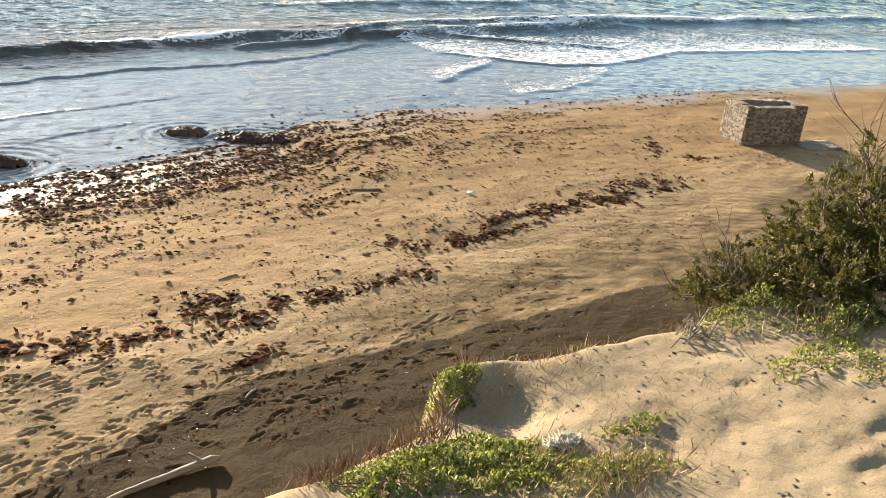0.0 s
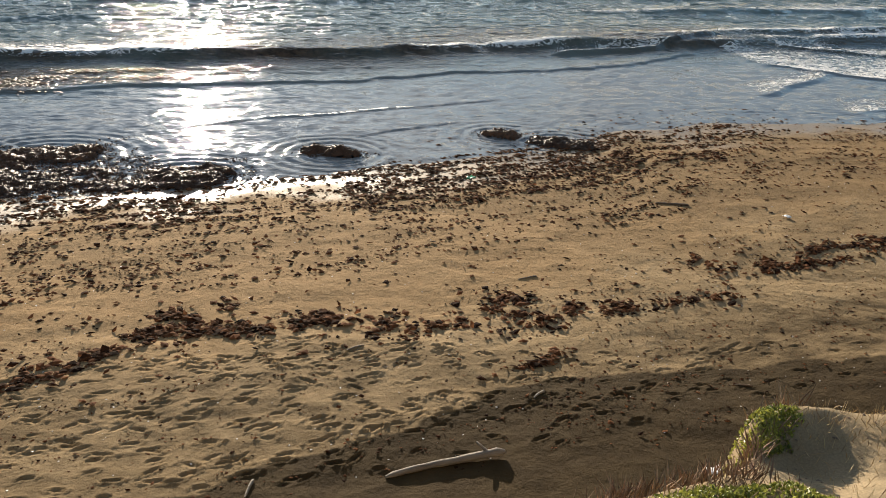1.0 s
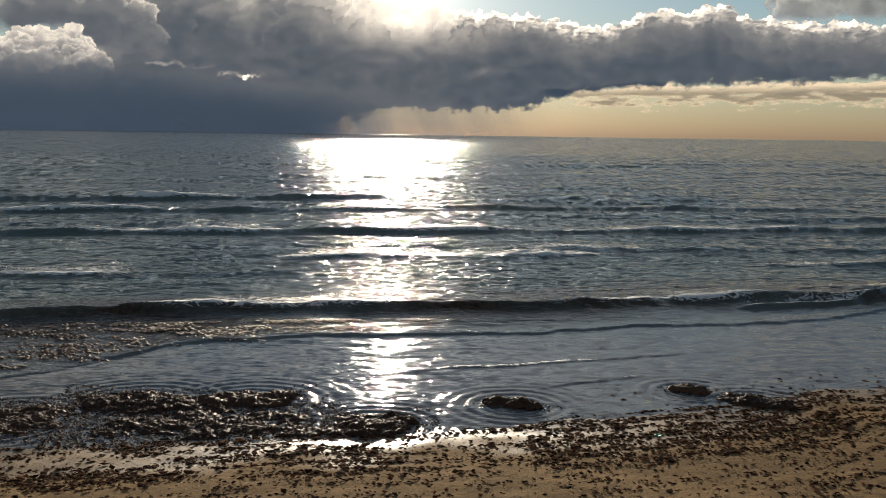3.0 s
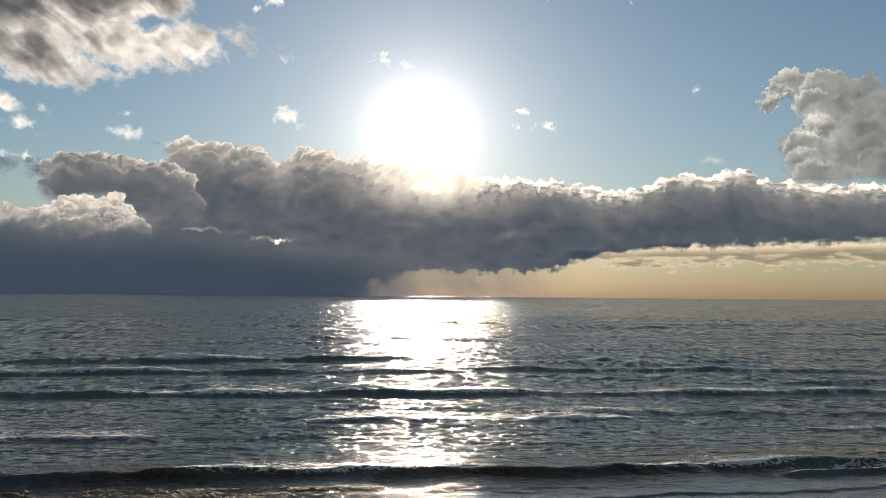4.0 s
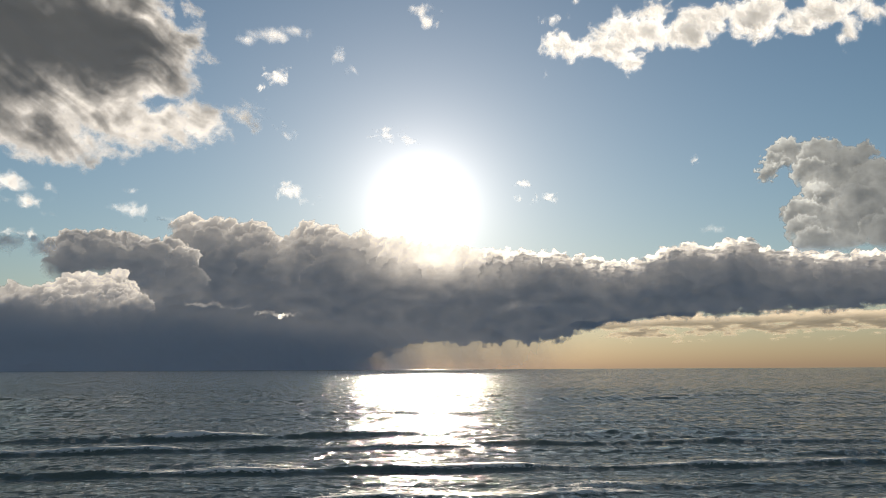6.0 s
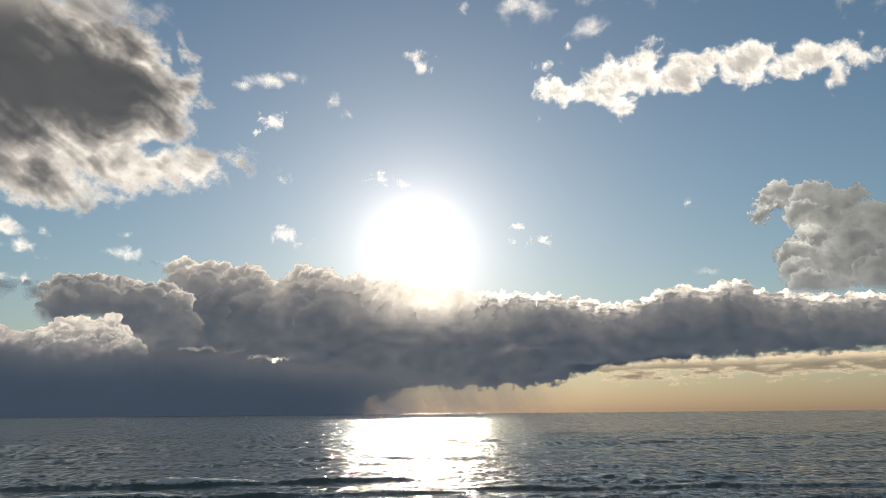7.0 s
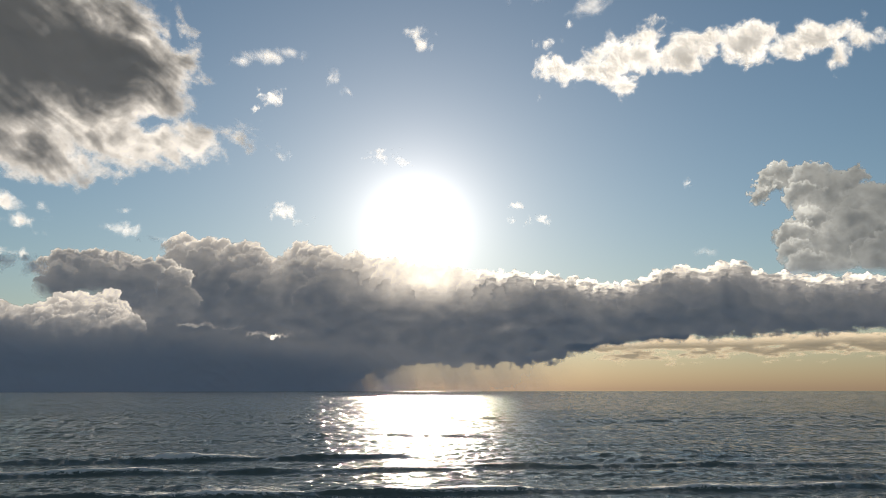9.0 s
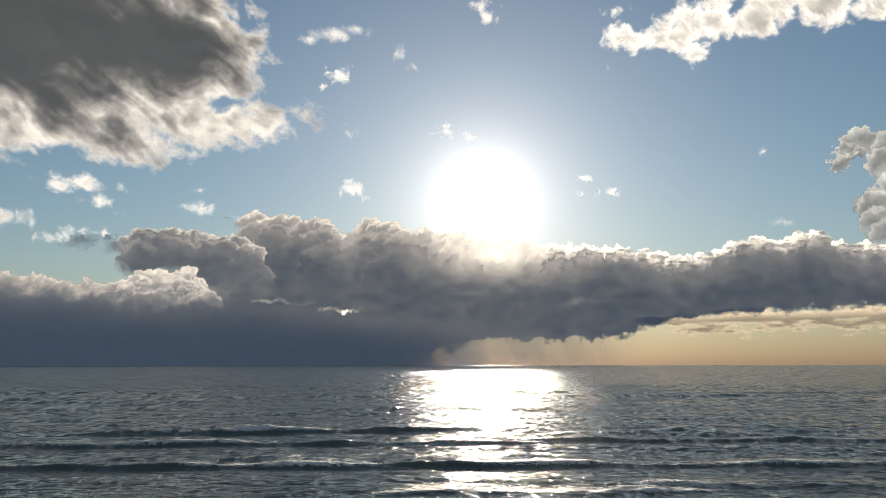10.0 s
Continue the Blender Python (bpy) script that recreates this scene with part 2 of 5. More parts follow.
def water_material():
    mat, t, out = new_material("sea_water")
    v = coords(t, (0.45, 1.0, 1.0))
    chop, foam, weedy = attribute(t, "chop"), attribute(t, "foam"), attribute(t, "weedy")
    fine = noise_tex(t, v, 3.2, 3, 0.6, 0.4)
    broad = noise_tex(t, v, 0.55, 3, 0.55, 0.6)
    # foam: a net of threads, broken by finer froth
    net = noise_tex(t, coords(t, (0.65, 1.0, 1)), 1.5, 4, 0.6, 1.6)
    thread = math_node(t, "SUBTRACT", 1.0, math_node(t, "MULTIPLY", math_node(t, "ABSOLUTE", math_node(t, "SUBTRACT", net, 0.5)), 8.0), clamp=True)
    froth = noise_tex(t, coords(t, (0.8, 1.2, 1)), 7.0, 6, 0.75)
    lace = math_node(t, "ADD", math_node(t, "MULTIPLY", thread, 0.5), math_node(t, "MULTIPLY", froth, 0.6))
    white = math_node(t, "MULTIPLY", math_node(t, "SUBTRACT", math_node(t, "ADD", lace, foam), 1.0), 14.0, clamp=True)
    ripple = noise_tex(t, coords(t, (1, 1, 1)), 7.0, 2, 0.5)
    swell = noise_tex(t, coords(t, (0.32, 1.0, 1.0)), 0.13, 3, 0.6, 0.5)
    h = math_node(t, "ADD", math_node(t, "MULTIPLY", fine, 0.12), math_node(t, "MULTIPLY", broad, 0.36))
    h = math_node(t, "ADD", h, math_node(t, "MULTIPLY", swell, 0.4))
    h = math_node(t, "MULTIPLY", h, chop)
    h = math_node(t, "ADD", h, math_node(t, "MULTIPLY", ripple, 0.012))
    h = math_node(t, "ADD", h, math_node(t, "MULTIPLY", white, 0.03))
    seethe = noise_tex(t, coords(t, (0.7, 1.0, 1.0)), 3.4, 4, 0.65)
    h = math_node(t, "ADD", h, math_node(t, "MULTIPLY", math_node(t, "MULTIPLY", seethe, attribute(t, "mush")), 0.16))
    normal = bump(t, h, 1.0, 1.0)
    # wavelets finer than the mesh lean the surface to and fro
    lean = None
    # crests run together into longer ones further out
    for scale, amount, sx, sy, octaves, zone in ((0.28, 0.5, 1.2, 1.0, 2.0, None), (1.0, 2.0, 1.7, 2.0, 3.0, "inshore"), (1.0, 1.8, 1.2, 0.75, 3.0, "middle"), (1.0, 1.5, 0.9, 0.20, 3.0, "offshore"), (1.0, 1.4, 0.45, 0.045, 3.0, "distant")):
        n = t.nodes.new("ShaderNodeTexNoise")
        n.inputs["Scale"].default_value, n.inputs["Detail"].default_value = scale, octaves
        n.inputs["Roughness"].default_value = 0.62
        t.links.new(coords(t, (sx, sy, 1.0)), n.inputs["Vector"])
        off = node(t, "ShaderNodeVectorMath", operation="SUBTRACT")
        t.links.new(n.outputs["Color"], off.inputs[0])
        off.inputs[1].default_value = (0.5, 0.535, 0.5)
        flat = node(t, "ShaderNodeVectorMath", operation="MULTIPLY")
        t.links.new(off.outputs[0], flat.inputs[0])
        flat.inputs[1].default_value = (amount * 0.85, amount, 0.0)
        if zone:
            faded = node(t, "ShaderNodeVectorMath", operation="SCALE")
            t.links.new(flat.outputs[0], faded.inputs[0])
            t.links.new(attribute(t, zone), faded.inputs["Scale"])
            flat = faded
        if lean is None:
            lean = flat.outputs[0]
        else:
            both = node(t, "ShaderNodeVectorMath", operation="ADD")
            t.links.new(lean, both.inputs[0])
            t.links.new(flat.outputs[0], both.inputs[1])
            lean = both.outputs[0]
    scaled = node(t, "ShaderNodeVectorMath", operation="SCALE")
    t.links.new(lean, scaled.inputs[0])
    t.links.new(attribute(t, "lean"), scaled.inputs["Scale"])
    total = node(t, "ShaderNodeVectorMath", operation="ADD")
    t.links.new(normal, total.inputs[0])
    t.links.new(scaled.outputs[0], total.inputs[1])
    unit = node(t, "ShaderNodeVectorMath", operation="NORMALIZE")
    t.links.new(total.outputs[0], unit.inputs[0])
    normal = unit.outputs[0]
    sea = mix_color(t, weedy, (0.11, 0.145, 0.130), ramp(t, noise_tex(t, coords(t), 3.5, 5, 0.7), [(0.35, (0.016, 0.010, 0.006)), (0.65, (0.085, 0.052, 0.028))]))
    sea = mix_color(t, attribute(t, "shallow"), sea, (0.175, 0.180, 0.178))
    color = mix_color(t, white, sea, (0.80, 0.78, 0.74))
    rough = math_node(t, "ADD", attribute(t, "rough"), math_node(t, "MULTIPLY", white, 0.6))
    principled(t, out, color, rough, normal, IOR=1.333)
    return mat


def cloud_material(name, gain=1.0, shade=(0.34, 0.37, 0.42), tone=(1.0, 0.97, 0.93)):
    """Vapour: thin parts let the sun's light through, thick parts turn it back."""
    mat, t, out = new_material(name)
    depth, alpha = attribute(t, "depth"), attribute(t, "cover")
    through_light = math_node(t, "MULTIPLY", math_node(t, "EXPONENT", math_node(t, "MULTIPLY", depth, -1.0)), gain)
    trans = t.nodes.new("ShaderNodeBsdfTranslucent")
    t.links.new(mix_color(t, through_light, (0, 0, 0), tone), trans.inputs[0])
    diff = t.nodes.new("ShaderNodeBsdfDiffuse")
    diff.inputs[0].default_value = (*shade, 1)
    add = t.nodes.new("ShaderNodeAddShader")
    t.links.new(trans.outputs[0], add.inputs[0])
    t.links.new(diff.outputs[0], add.inputs[1])
    clear = t.nodes.new("ShaderNodeBsdfTransparent")
    mix = t.nodes.new("ShaderNodeMixShader")
    t.links.new(alpha, mix.inputs[0])
    t.links.new(clear.outputs[0], mix.inputs[1])
    t.links.new(add.outputs[0], mix.inputs[2])
    t.links.new(mix.outputs[0], out.inputs[0])
    return mat


def plain_material(name, dark, light, scale=8.0, rough=0.8, relief=0.01, random_tint=0.0, stretch=(1, 1, 1), **extra):
    mat, t, out = new_material(name)
    v = coords(t, stretch)
    n = noise_tex(t, v, scale, 5, 0.6)
    fac = n
    if random_tint:
        geo = t.nodes.new("ShaderNodeNewGeometry")
        fac = math_node(t, "ADD", math_node(t, "MULTIPLY", n, 1 - random_tint), math_node(t, "MULTIPLY", geo.outputs["Random Per Island"], random_tint))
    color = ramp(t, fac, [(0.25, dark), (0.75, light)])
    normal = bump(t, noise_tex(t, v, scale * 4, 4), relief) if relief else None
    principled(t, out, color, rough, normal, **extra)
    return mat


SAND = sand_material()
WATER = water_material()
WEED_WET = plain_material("wet_seaweed", (0.024, 0.013, 0.007), (0.14, 0.068, 0.034), 7.0, 0.55, 0.015, 0.3, Specular_IOR_Level=0.22)
DRIFT = plain_material("bleached_wood", (0.10, 0.083, 0.064), (0.28, 0.24, 0.19), 9.0, 0.85, 0.012, 0, (0.25, 1.5, 1.5))
TWIG = plain_material("dry_twig", (0.07, 0.045, 0.03), (0.20, 0.14, 0.09), 12.0, 0.85, 0, 0.5)
STRAW = plain_material("dry_grass", (0.22, 0.13, 0.06), (0.52, 0.38, 0.18), 5.0, 0.8, 0, 0.7)
RED_STEM = plain_material("reddish_stem", (0.13, 0.070, 0.042), (0.34, 0.22, 0.13), 5.0, 0.8, 0, 0.7)
STONE = plain_material("rubble_stone", (0.105, 0.082, 0.058), (0.33, 0.265, 0.19), 6.0, 0.92, 0.01, 0.6)
MORTAR = plain_material("old_mortar", (0.13, 0.105, 0.08), (0.25, 0.21, 0.16), 8.0, 0.95, 0.01)


def leaf_material(name, dark, light, gloss=0.5, shine=0.4, clump=3.0, own=0.5):
    mat, t, out = new_material(name)
    geo = t.nodes.new("ShaderNodeNewGeometry")
    n = noise_tex(t, coords(t), clump, 3)
    fac = math_node(t, "ADD", math_node(t, "MULTIPLY", n, 1 - own), math_node(t, "MULTIPLY", geo.outputs["Random Per Island"], own))
    color = ramp(t, fac, [(0.2, dark), (0.8, light)])
    p = principled(t, out, color, gloss, Specular_IOR_Level=shine)
    trans = t.nodes.new("ShaderNodeBsdfTranslucent")
    t.links.new(color, trans.inputs[0])
    mix = t.nodes.new("ShaderNodeMixShader")
    mix.inputs[0].default_value = 0.35
    t.links.new(p.outputs[0], mix.inputs[1])
    t.links.new(trans.outputs[0], mix.inputs[2])
    t.links.new(mix.outputs[0], out.inputs[0])
    return mat


WEED = leaf_material("dried_seaweed", (0.024, 0.011, 0.006), (0.20, 0.088, 0.040), 0.9, 0.06, 3.0, 0.75)
LEAF_FIG = leaf_material("fleshy_green_leaf", (0.045, 0.065, 0.012), (0.40, 0.40, 0.075), 0.45, 0.4, 5.0, 0.45)
LEAF_JUNIPER = leaf_material("juniper_leaf", (0.010, 0.015, 0.004), (0.215, 0.180, 0.036), 0.6, 0.3, 7.0, 0.25)
LEAF_SILVER = leaf_material("silvery_leaf", (0.42, 0.40, 0.33), (0.70, 0.67, 0.58), 0.7)

# ---- ground ----
WATERLINE_X = (-200, -60, -7.2, -2.3, 2, 5, 8.9, 12.8, 16.2, 23, 33, 45, 120, 300)
WATERLINE_Y = (14, 16.5, 19.4, 20.2, 20.4, 21.2, 21.8, 23.5, 24.1, 23.5, 23.0, 21.6, 18, 14)
CREST_X = (-400, -30, -5, 0.5, 1.3, 1.7, 2.04, 2.22, 2.34, 2.44, 2.56, 2.83, 3.1, 3.4, 3.75, 4.25, 4.8, 6, 8, 12, 30, 90, 400)
CREST_Y = (-10, 1.5, 2.2, 2.6, 2.73, 2.77, 2.80, 2.83, 2.88, 3.00, 3.20, 3.27, 3.19, 3.11, 3.06, 2.98, 2.92, 3.3, 3.8, 4.2, 5, 6, -10)
DAMP_X = (-40, -4, -1, 0, 2.1, 3.9, 5.6, 8, 10.7, 14, 18, 60)
DAMP_Y = (6.0, 7.4, 8.5, 8.9, 9.35, 10.1, 10.1, 9.85, 9.75, 9.6, 9.3, 8)
SEA = -0.3


def waterline(x):
    return np.interp(x, WATERLINE_X, WATERLINE_Y) + 0.35 * vnoise(x * 0.45, 0 * x, 3)


def height(x, y):
    x, y = np.asarray(x, float), np.asarray(y, float)
    u = waterline(x) - y
    beach = np.where(u > 0, SEA + 0.3 * (1 - np.exp(-np.maximum(u, 0) * 0.15)), SEA + 0.045 * np.maximum(u, -60))
    land = smooth(-1.0, 4.0, u)
    beach = beach + land * (0.035 * fbm(x * 0.35, y * 0.5, 3, 11) + 0.010 * fbm(x * 2.2, y * 3.0, 3, 12))
    crest = np.interp(x, CREST_X, CREST_Y) + 0.035 * fbm(x * 2.3, 0 * x + 0.5, 3, 21)
    top = 4.5 + 0.13 * np.clip(2.8 - y, -4, 7) + 0.4 * np.exp(-(x * x + y * y) / 0.8)
    top = top + 0.05 * fbm(x * 0.7, y * 0.7, 3, 31) + 0.012 * fbm(x * 3, y * 4, 3, 32) + 0.003 * fbm(x * 9, y * 11, 2, 33)
    streaks = np.abs(vnoise((x - 0.9 * y) * 0.5, (x * 0.6 + y) * 3.0, 13))
    beach = beach - 0.011 * (1 - smooth(0, 0.4, streaks)) * smooth(8, 12, x) * (1 - smooth(24, 28, x)) * smooth(9.6, 10.6, y) * (1 - smooth(12.5, 14.5, y))
    pit = ((x - 2.70 + 0.05 * vnoise(x * 6, y * 6, 34)) / 0.34) ** 2 + ((y - 2.90 + 0.05 * vnoise(x * 5, y * 5, 35)) / np.where(y > 2.9, 0.16, 0.36)) ** 2
    top = top - 0.17 * np.exp(-pit) + 0.05 * np.exp(-(((x - 2.62) / 0.3) ** 2) - ((y - 3.16) / 0.10) ** 2)
    s = y - crest
    front = top - 3.2 * (np.sqrt(s * s + 0.002) + s) / 2
    return np.maximum(beach, front)


def on_dune(x, y):
    return y < np.interp(x, CREST_X, CREST_Y) + 0.25


def build_ground():
    def lines(*runs):
        parts = [np.arange(a, b, d) for a, b, d in runs]
        return np.concatenate(parts)

    xs = lines((-3000, -300, 300), (-300, -40, 20), (-40, -9, 1.0), (-9, -5, 0.12), (-5, 0.6, 0.036), (0.6, 6.6, 0.03), (6.6, 12, 0.045), (12, 30, 0.1), (30, 60, 0.6), (60, 300, 12), (300, 3001, 300))
    ys = lines((-3000, -300, 300), (-300, -40, 20), (-40, -2, 1.0), (-2, 0.6, 0.12), (0.6, 3.9, 0.03), (3.9, 8.2, 0.09), (8.2, 12.8, 0.03), (12.8, 16, 0.05), (16, 26, 0.1), (26, 60, 2.0), (60, 90.1, 10))
    x, y = np.meshgrid(xs, ys)
    z = height(x, y)
    rng = np.random.default_rng(5)

    def stamp(px, py, angle, length, width, depth, rim=0.35):
        i0, i1 = np.searchsorted(xs, (px - length, px + length))
        j0, j1 = np.searchsorted(ys, (py - length, py + length))
        gx, gy = x[j0:j1, i0:i1] - px, y[j0:j1, i0:i1] - py
        ca, sa = math.cos(angle), math.sin(angle)
        lx, ly = (gx * ca + gy * sa) / (length / 2), (-gx * sa + gy * ca) / (width / 2)
        ly = ly + 0.25 * np.sin(lx * 2.2)
        r = np.sqrt(lx * lx + ly * ly)
        z[j0:j1, i0:i1] += -depth * (1 - smooth(0.55, 1.05, r)) + depth * rim * np.exp(-(((r - 1.25) / 0.22) ** 2))

    # trails of footprints along the beach
    for k in range(58):
        px, py = rng.uniform(-5.5, 6), rng.uniform(8.7, 12.2)
        heading = rng.normal(0.12, 0.3) + (math.pi if rng.random() < 0.5 else 0)
        step = rng.uniform(0.55, 0.75)
        for j in range(int(rng.integers(6, 20))):
            side = 0.1 if j % 2 else -0.1
            sx, sy = px - math.sin(heading) * side, py + math.cos(heading) * side
            low = np.interp(sx, (-6, 2, 6, 12, 20), (8.3, 8.3, 8.8, 9.0, 9.2))
            high = np.interp(sx, (-6, 1, 4, 7, 20), (11.5, 12.3, 11.2, 10.6, 10.2))
            if low < sy < high and -5 < sx < 13:
                stamp(sx, sy, heading + rng.normal(0, 0.15), rng.uniform(0.20, 0.36), rng.uniform(0.05, 0.075), rng.uniform(0.02, 0.036), 0.5)
            px, py = px + step * math.cos(heading), py + step * math.sin(heading)
            heading += rng.normal(0, 0.05)
    # prints and hollows on the dune
    for k in range(40):
        px, py = rng.uniform(2.4, 5.5), rng.uniform(0.9, 2.7)
        stamp(px, py, rng.normal(0.2, 0.5), rng.uniform(0.10, 0.24), rng.uniform(0.05, 0.10), rng.uniform(0.004, 0.012), 0.2)
    for px, py in ((4.15, 1.45), (4.1, 1.1), (3.75, 1.3)):
        stamp(px, py, 0.1, 0.34, 0.13, 0.012, 0.2)
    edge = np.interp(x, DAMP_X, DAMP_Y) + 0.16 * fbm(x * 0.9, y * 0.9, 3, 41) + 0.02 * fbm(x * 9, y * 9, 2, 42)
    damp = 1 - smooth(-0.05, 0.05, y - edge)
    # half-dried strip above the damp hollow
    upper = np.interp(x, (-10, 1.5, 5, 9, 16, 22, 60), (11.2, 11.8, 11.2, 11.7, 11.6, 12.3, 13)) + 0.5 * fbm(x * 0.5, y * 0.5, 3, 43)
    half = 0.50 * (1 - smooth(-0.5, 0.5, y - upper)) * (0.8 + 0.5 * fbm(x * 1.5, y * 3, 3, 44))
    # sand grows darker in patches towards larger x
    dark_sand = 0.32 * smooth(2, 12, x) * (0.8 + 0.6 * fbm(x * 0.3, y * 0.6, 4, 46))
    damp = np.clip(np.maximum(damp, half + dark_sand), 0, 1)
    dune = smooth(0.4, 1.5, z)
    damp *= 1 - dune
    u = waterline(x) - y
    wet = 1 - smooth(0.2, 2.6, u + 1.2 * fbm(x * 0.3, y * 0.6, 3, 45))
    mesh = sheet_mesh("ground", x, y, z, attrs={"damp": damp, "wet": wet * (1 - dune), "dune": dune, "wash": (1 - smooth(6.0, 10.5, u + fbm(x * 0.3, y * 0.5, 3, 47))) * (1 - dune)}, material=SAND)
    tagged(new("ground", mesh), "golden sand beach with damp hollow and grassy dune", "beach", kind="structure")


build_ground()

# ---- sea ----
# shore-parallel waves: y at x = 0, slope, height, half-length, centre x, steepness in front, width behind
WAVES = (
    (35.2, 0.085, 0.44, 34, 2, 0.40, 2.2),
    (39.6, 0.0, 0.40, 30, 52, 0.40, 2.2),
    (38.6, -0.01, 0.30, 9, 36, 0.35, 2.0),
    (62.3, 0.07, 0.44, 60, 8, 0.45, 3.5),
    (80.5, 0.12, 0.50, 34, -30, 0.45, 4.0),
    (82.0, 0.04, 0.48, 22, 26, 0.5, 4.0),
    (96.5, 0.20, 0.56, 24, -26, 0.6, 5.0),
    (71.0, 0.05, 0.42, 20, 48, 0.6, 4.0),
    (50.0, 0.05, 0.24, 12, 2, 0.6, 3.0),
    (53.0, 0.00, 0.24, 14, 24, 0.6, 3.0),
    (46.0, 0.06, 0.24, 14, 36, 0.5, 3.0),
    (44.0, 0.06, 0.22, 12, -16, 0.5, 3.0),
)
# thin edges of spent waves sliding over the flat
SWASH = ((26.6, 0.22, 5, 6), (24.4, 0.35, 5.6, 2))
# front edges of foamy sheets of water: x, y, rise, foam behind, reach of the foam
SHEETS = (
    ((24.4, 26.1, 28.6, 32.0, 39.3, 47.8, 58.2), (32.7, 31.1, 29.1, 28.7, 30.6, 29.7, 28.4), 0.07, 0.52, 9.0),
    ((20.7, 23.1, 26.0), (27.5, 28.9, 30.7), 0.07, 0.40, 2.5),
    ((22.5, 25.0, 27.3, 29.6, 31.7), (24.8, 25.1, 25.7, 26.9, 28.4), 0.03, 0.36, 3.0),
    ((27.7, 29.8, 35.8), (37.2, 35.7, 32.1), 0.10, 0.50, 3.5),
    ((-9.2, -7.8, -4.0, 0.8, 4.7, 10.2, 13.7, 17.1, 21.9), (27.3, 29.2, 30.2, 30.5, 30.6, 31.9, 32.1, 32.8, 35.1), 0.07, 0.22, 2.0),
    ((15.2, 20.3, 25.4), (35.0, 36.0, 39.1), 0.22, 0.50, 1.6),
)
# weed banks stranded at the water's edge: x, y, length, width, height, turn
BANKS = (
    (-7.2, 22.7, 3.4, 1.7, 0.14, -0.15), (-4.2, 22.8, 3.0, 1.3, 0.18, 0.32), (-5.0, 20.9, 4.8, 1.9, 0.08, 0.05), (-10.2, 21.4, 3.2, 2.2, 0.11, 0.0),
    (-0.75, 20.7, 2.3, 1.6, 0.16, 0.15), (-2.6, 20.3, 1.6, 0.8, 0.07, -0.1), (3.1, 22.3, 1.75, 0.75, 0.26, -0.2), (8.45, 23.42, 1.3, 0.6, 0.22, -0.45),
    (9.95, 22.35, 1.9, 0.95, 0.20, -0.5),
)


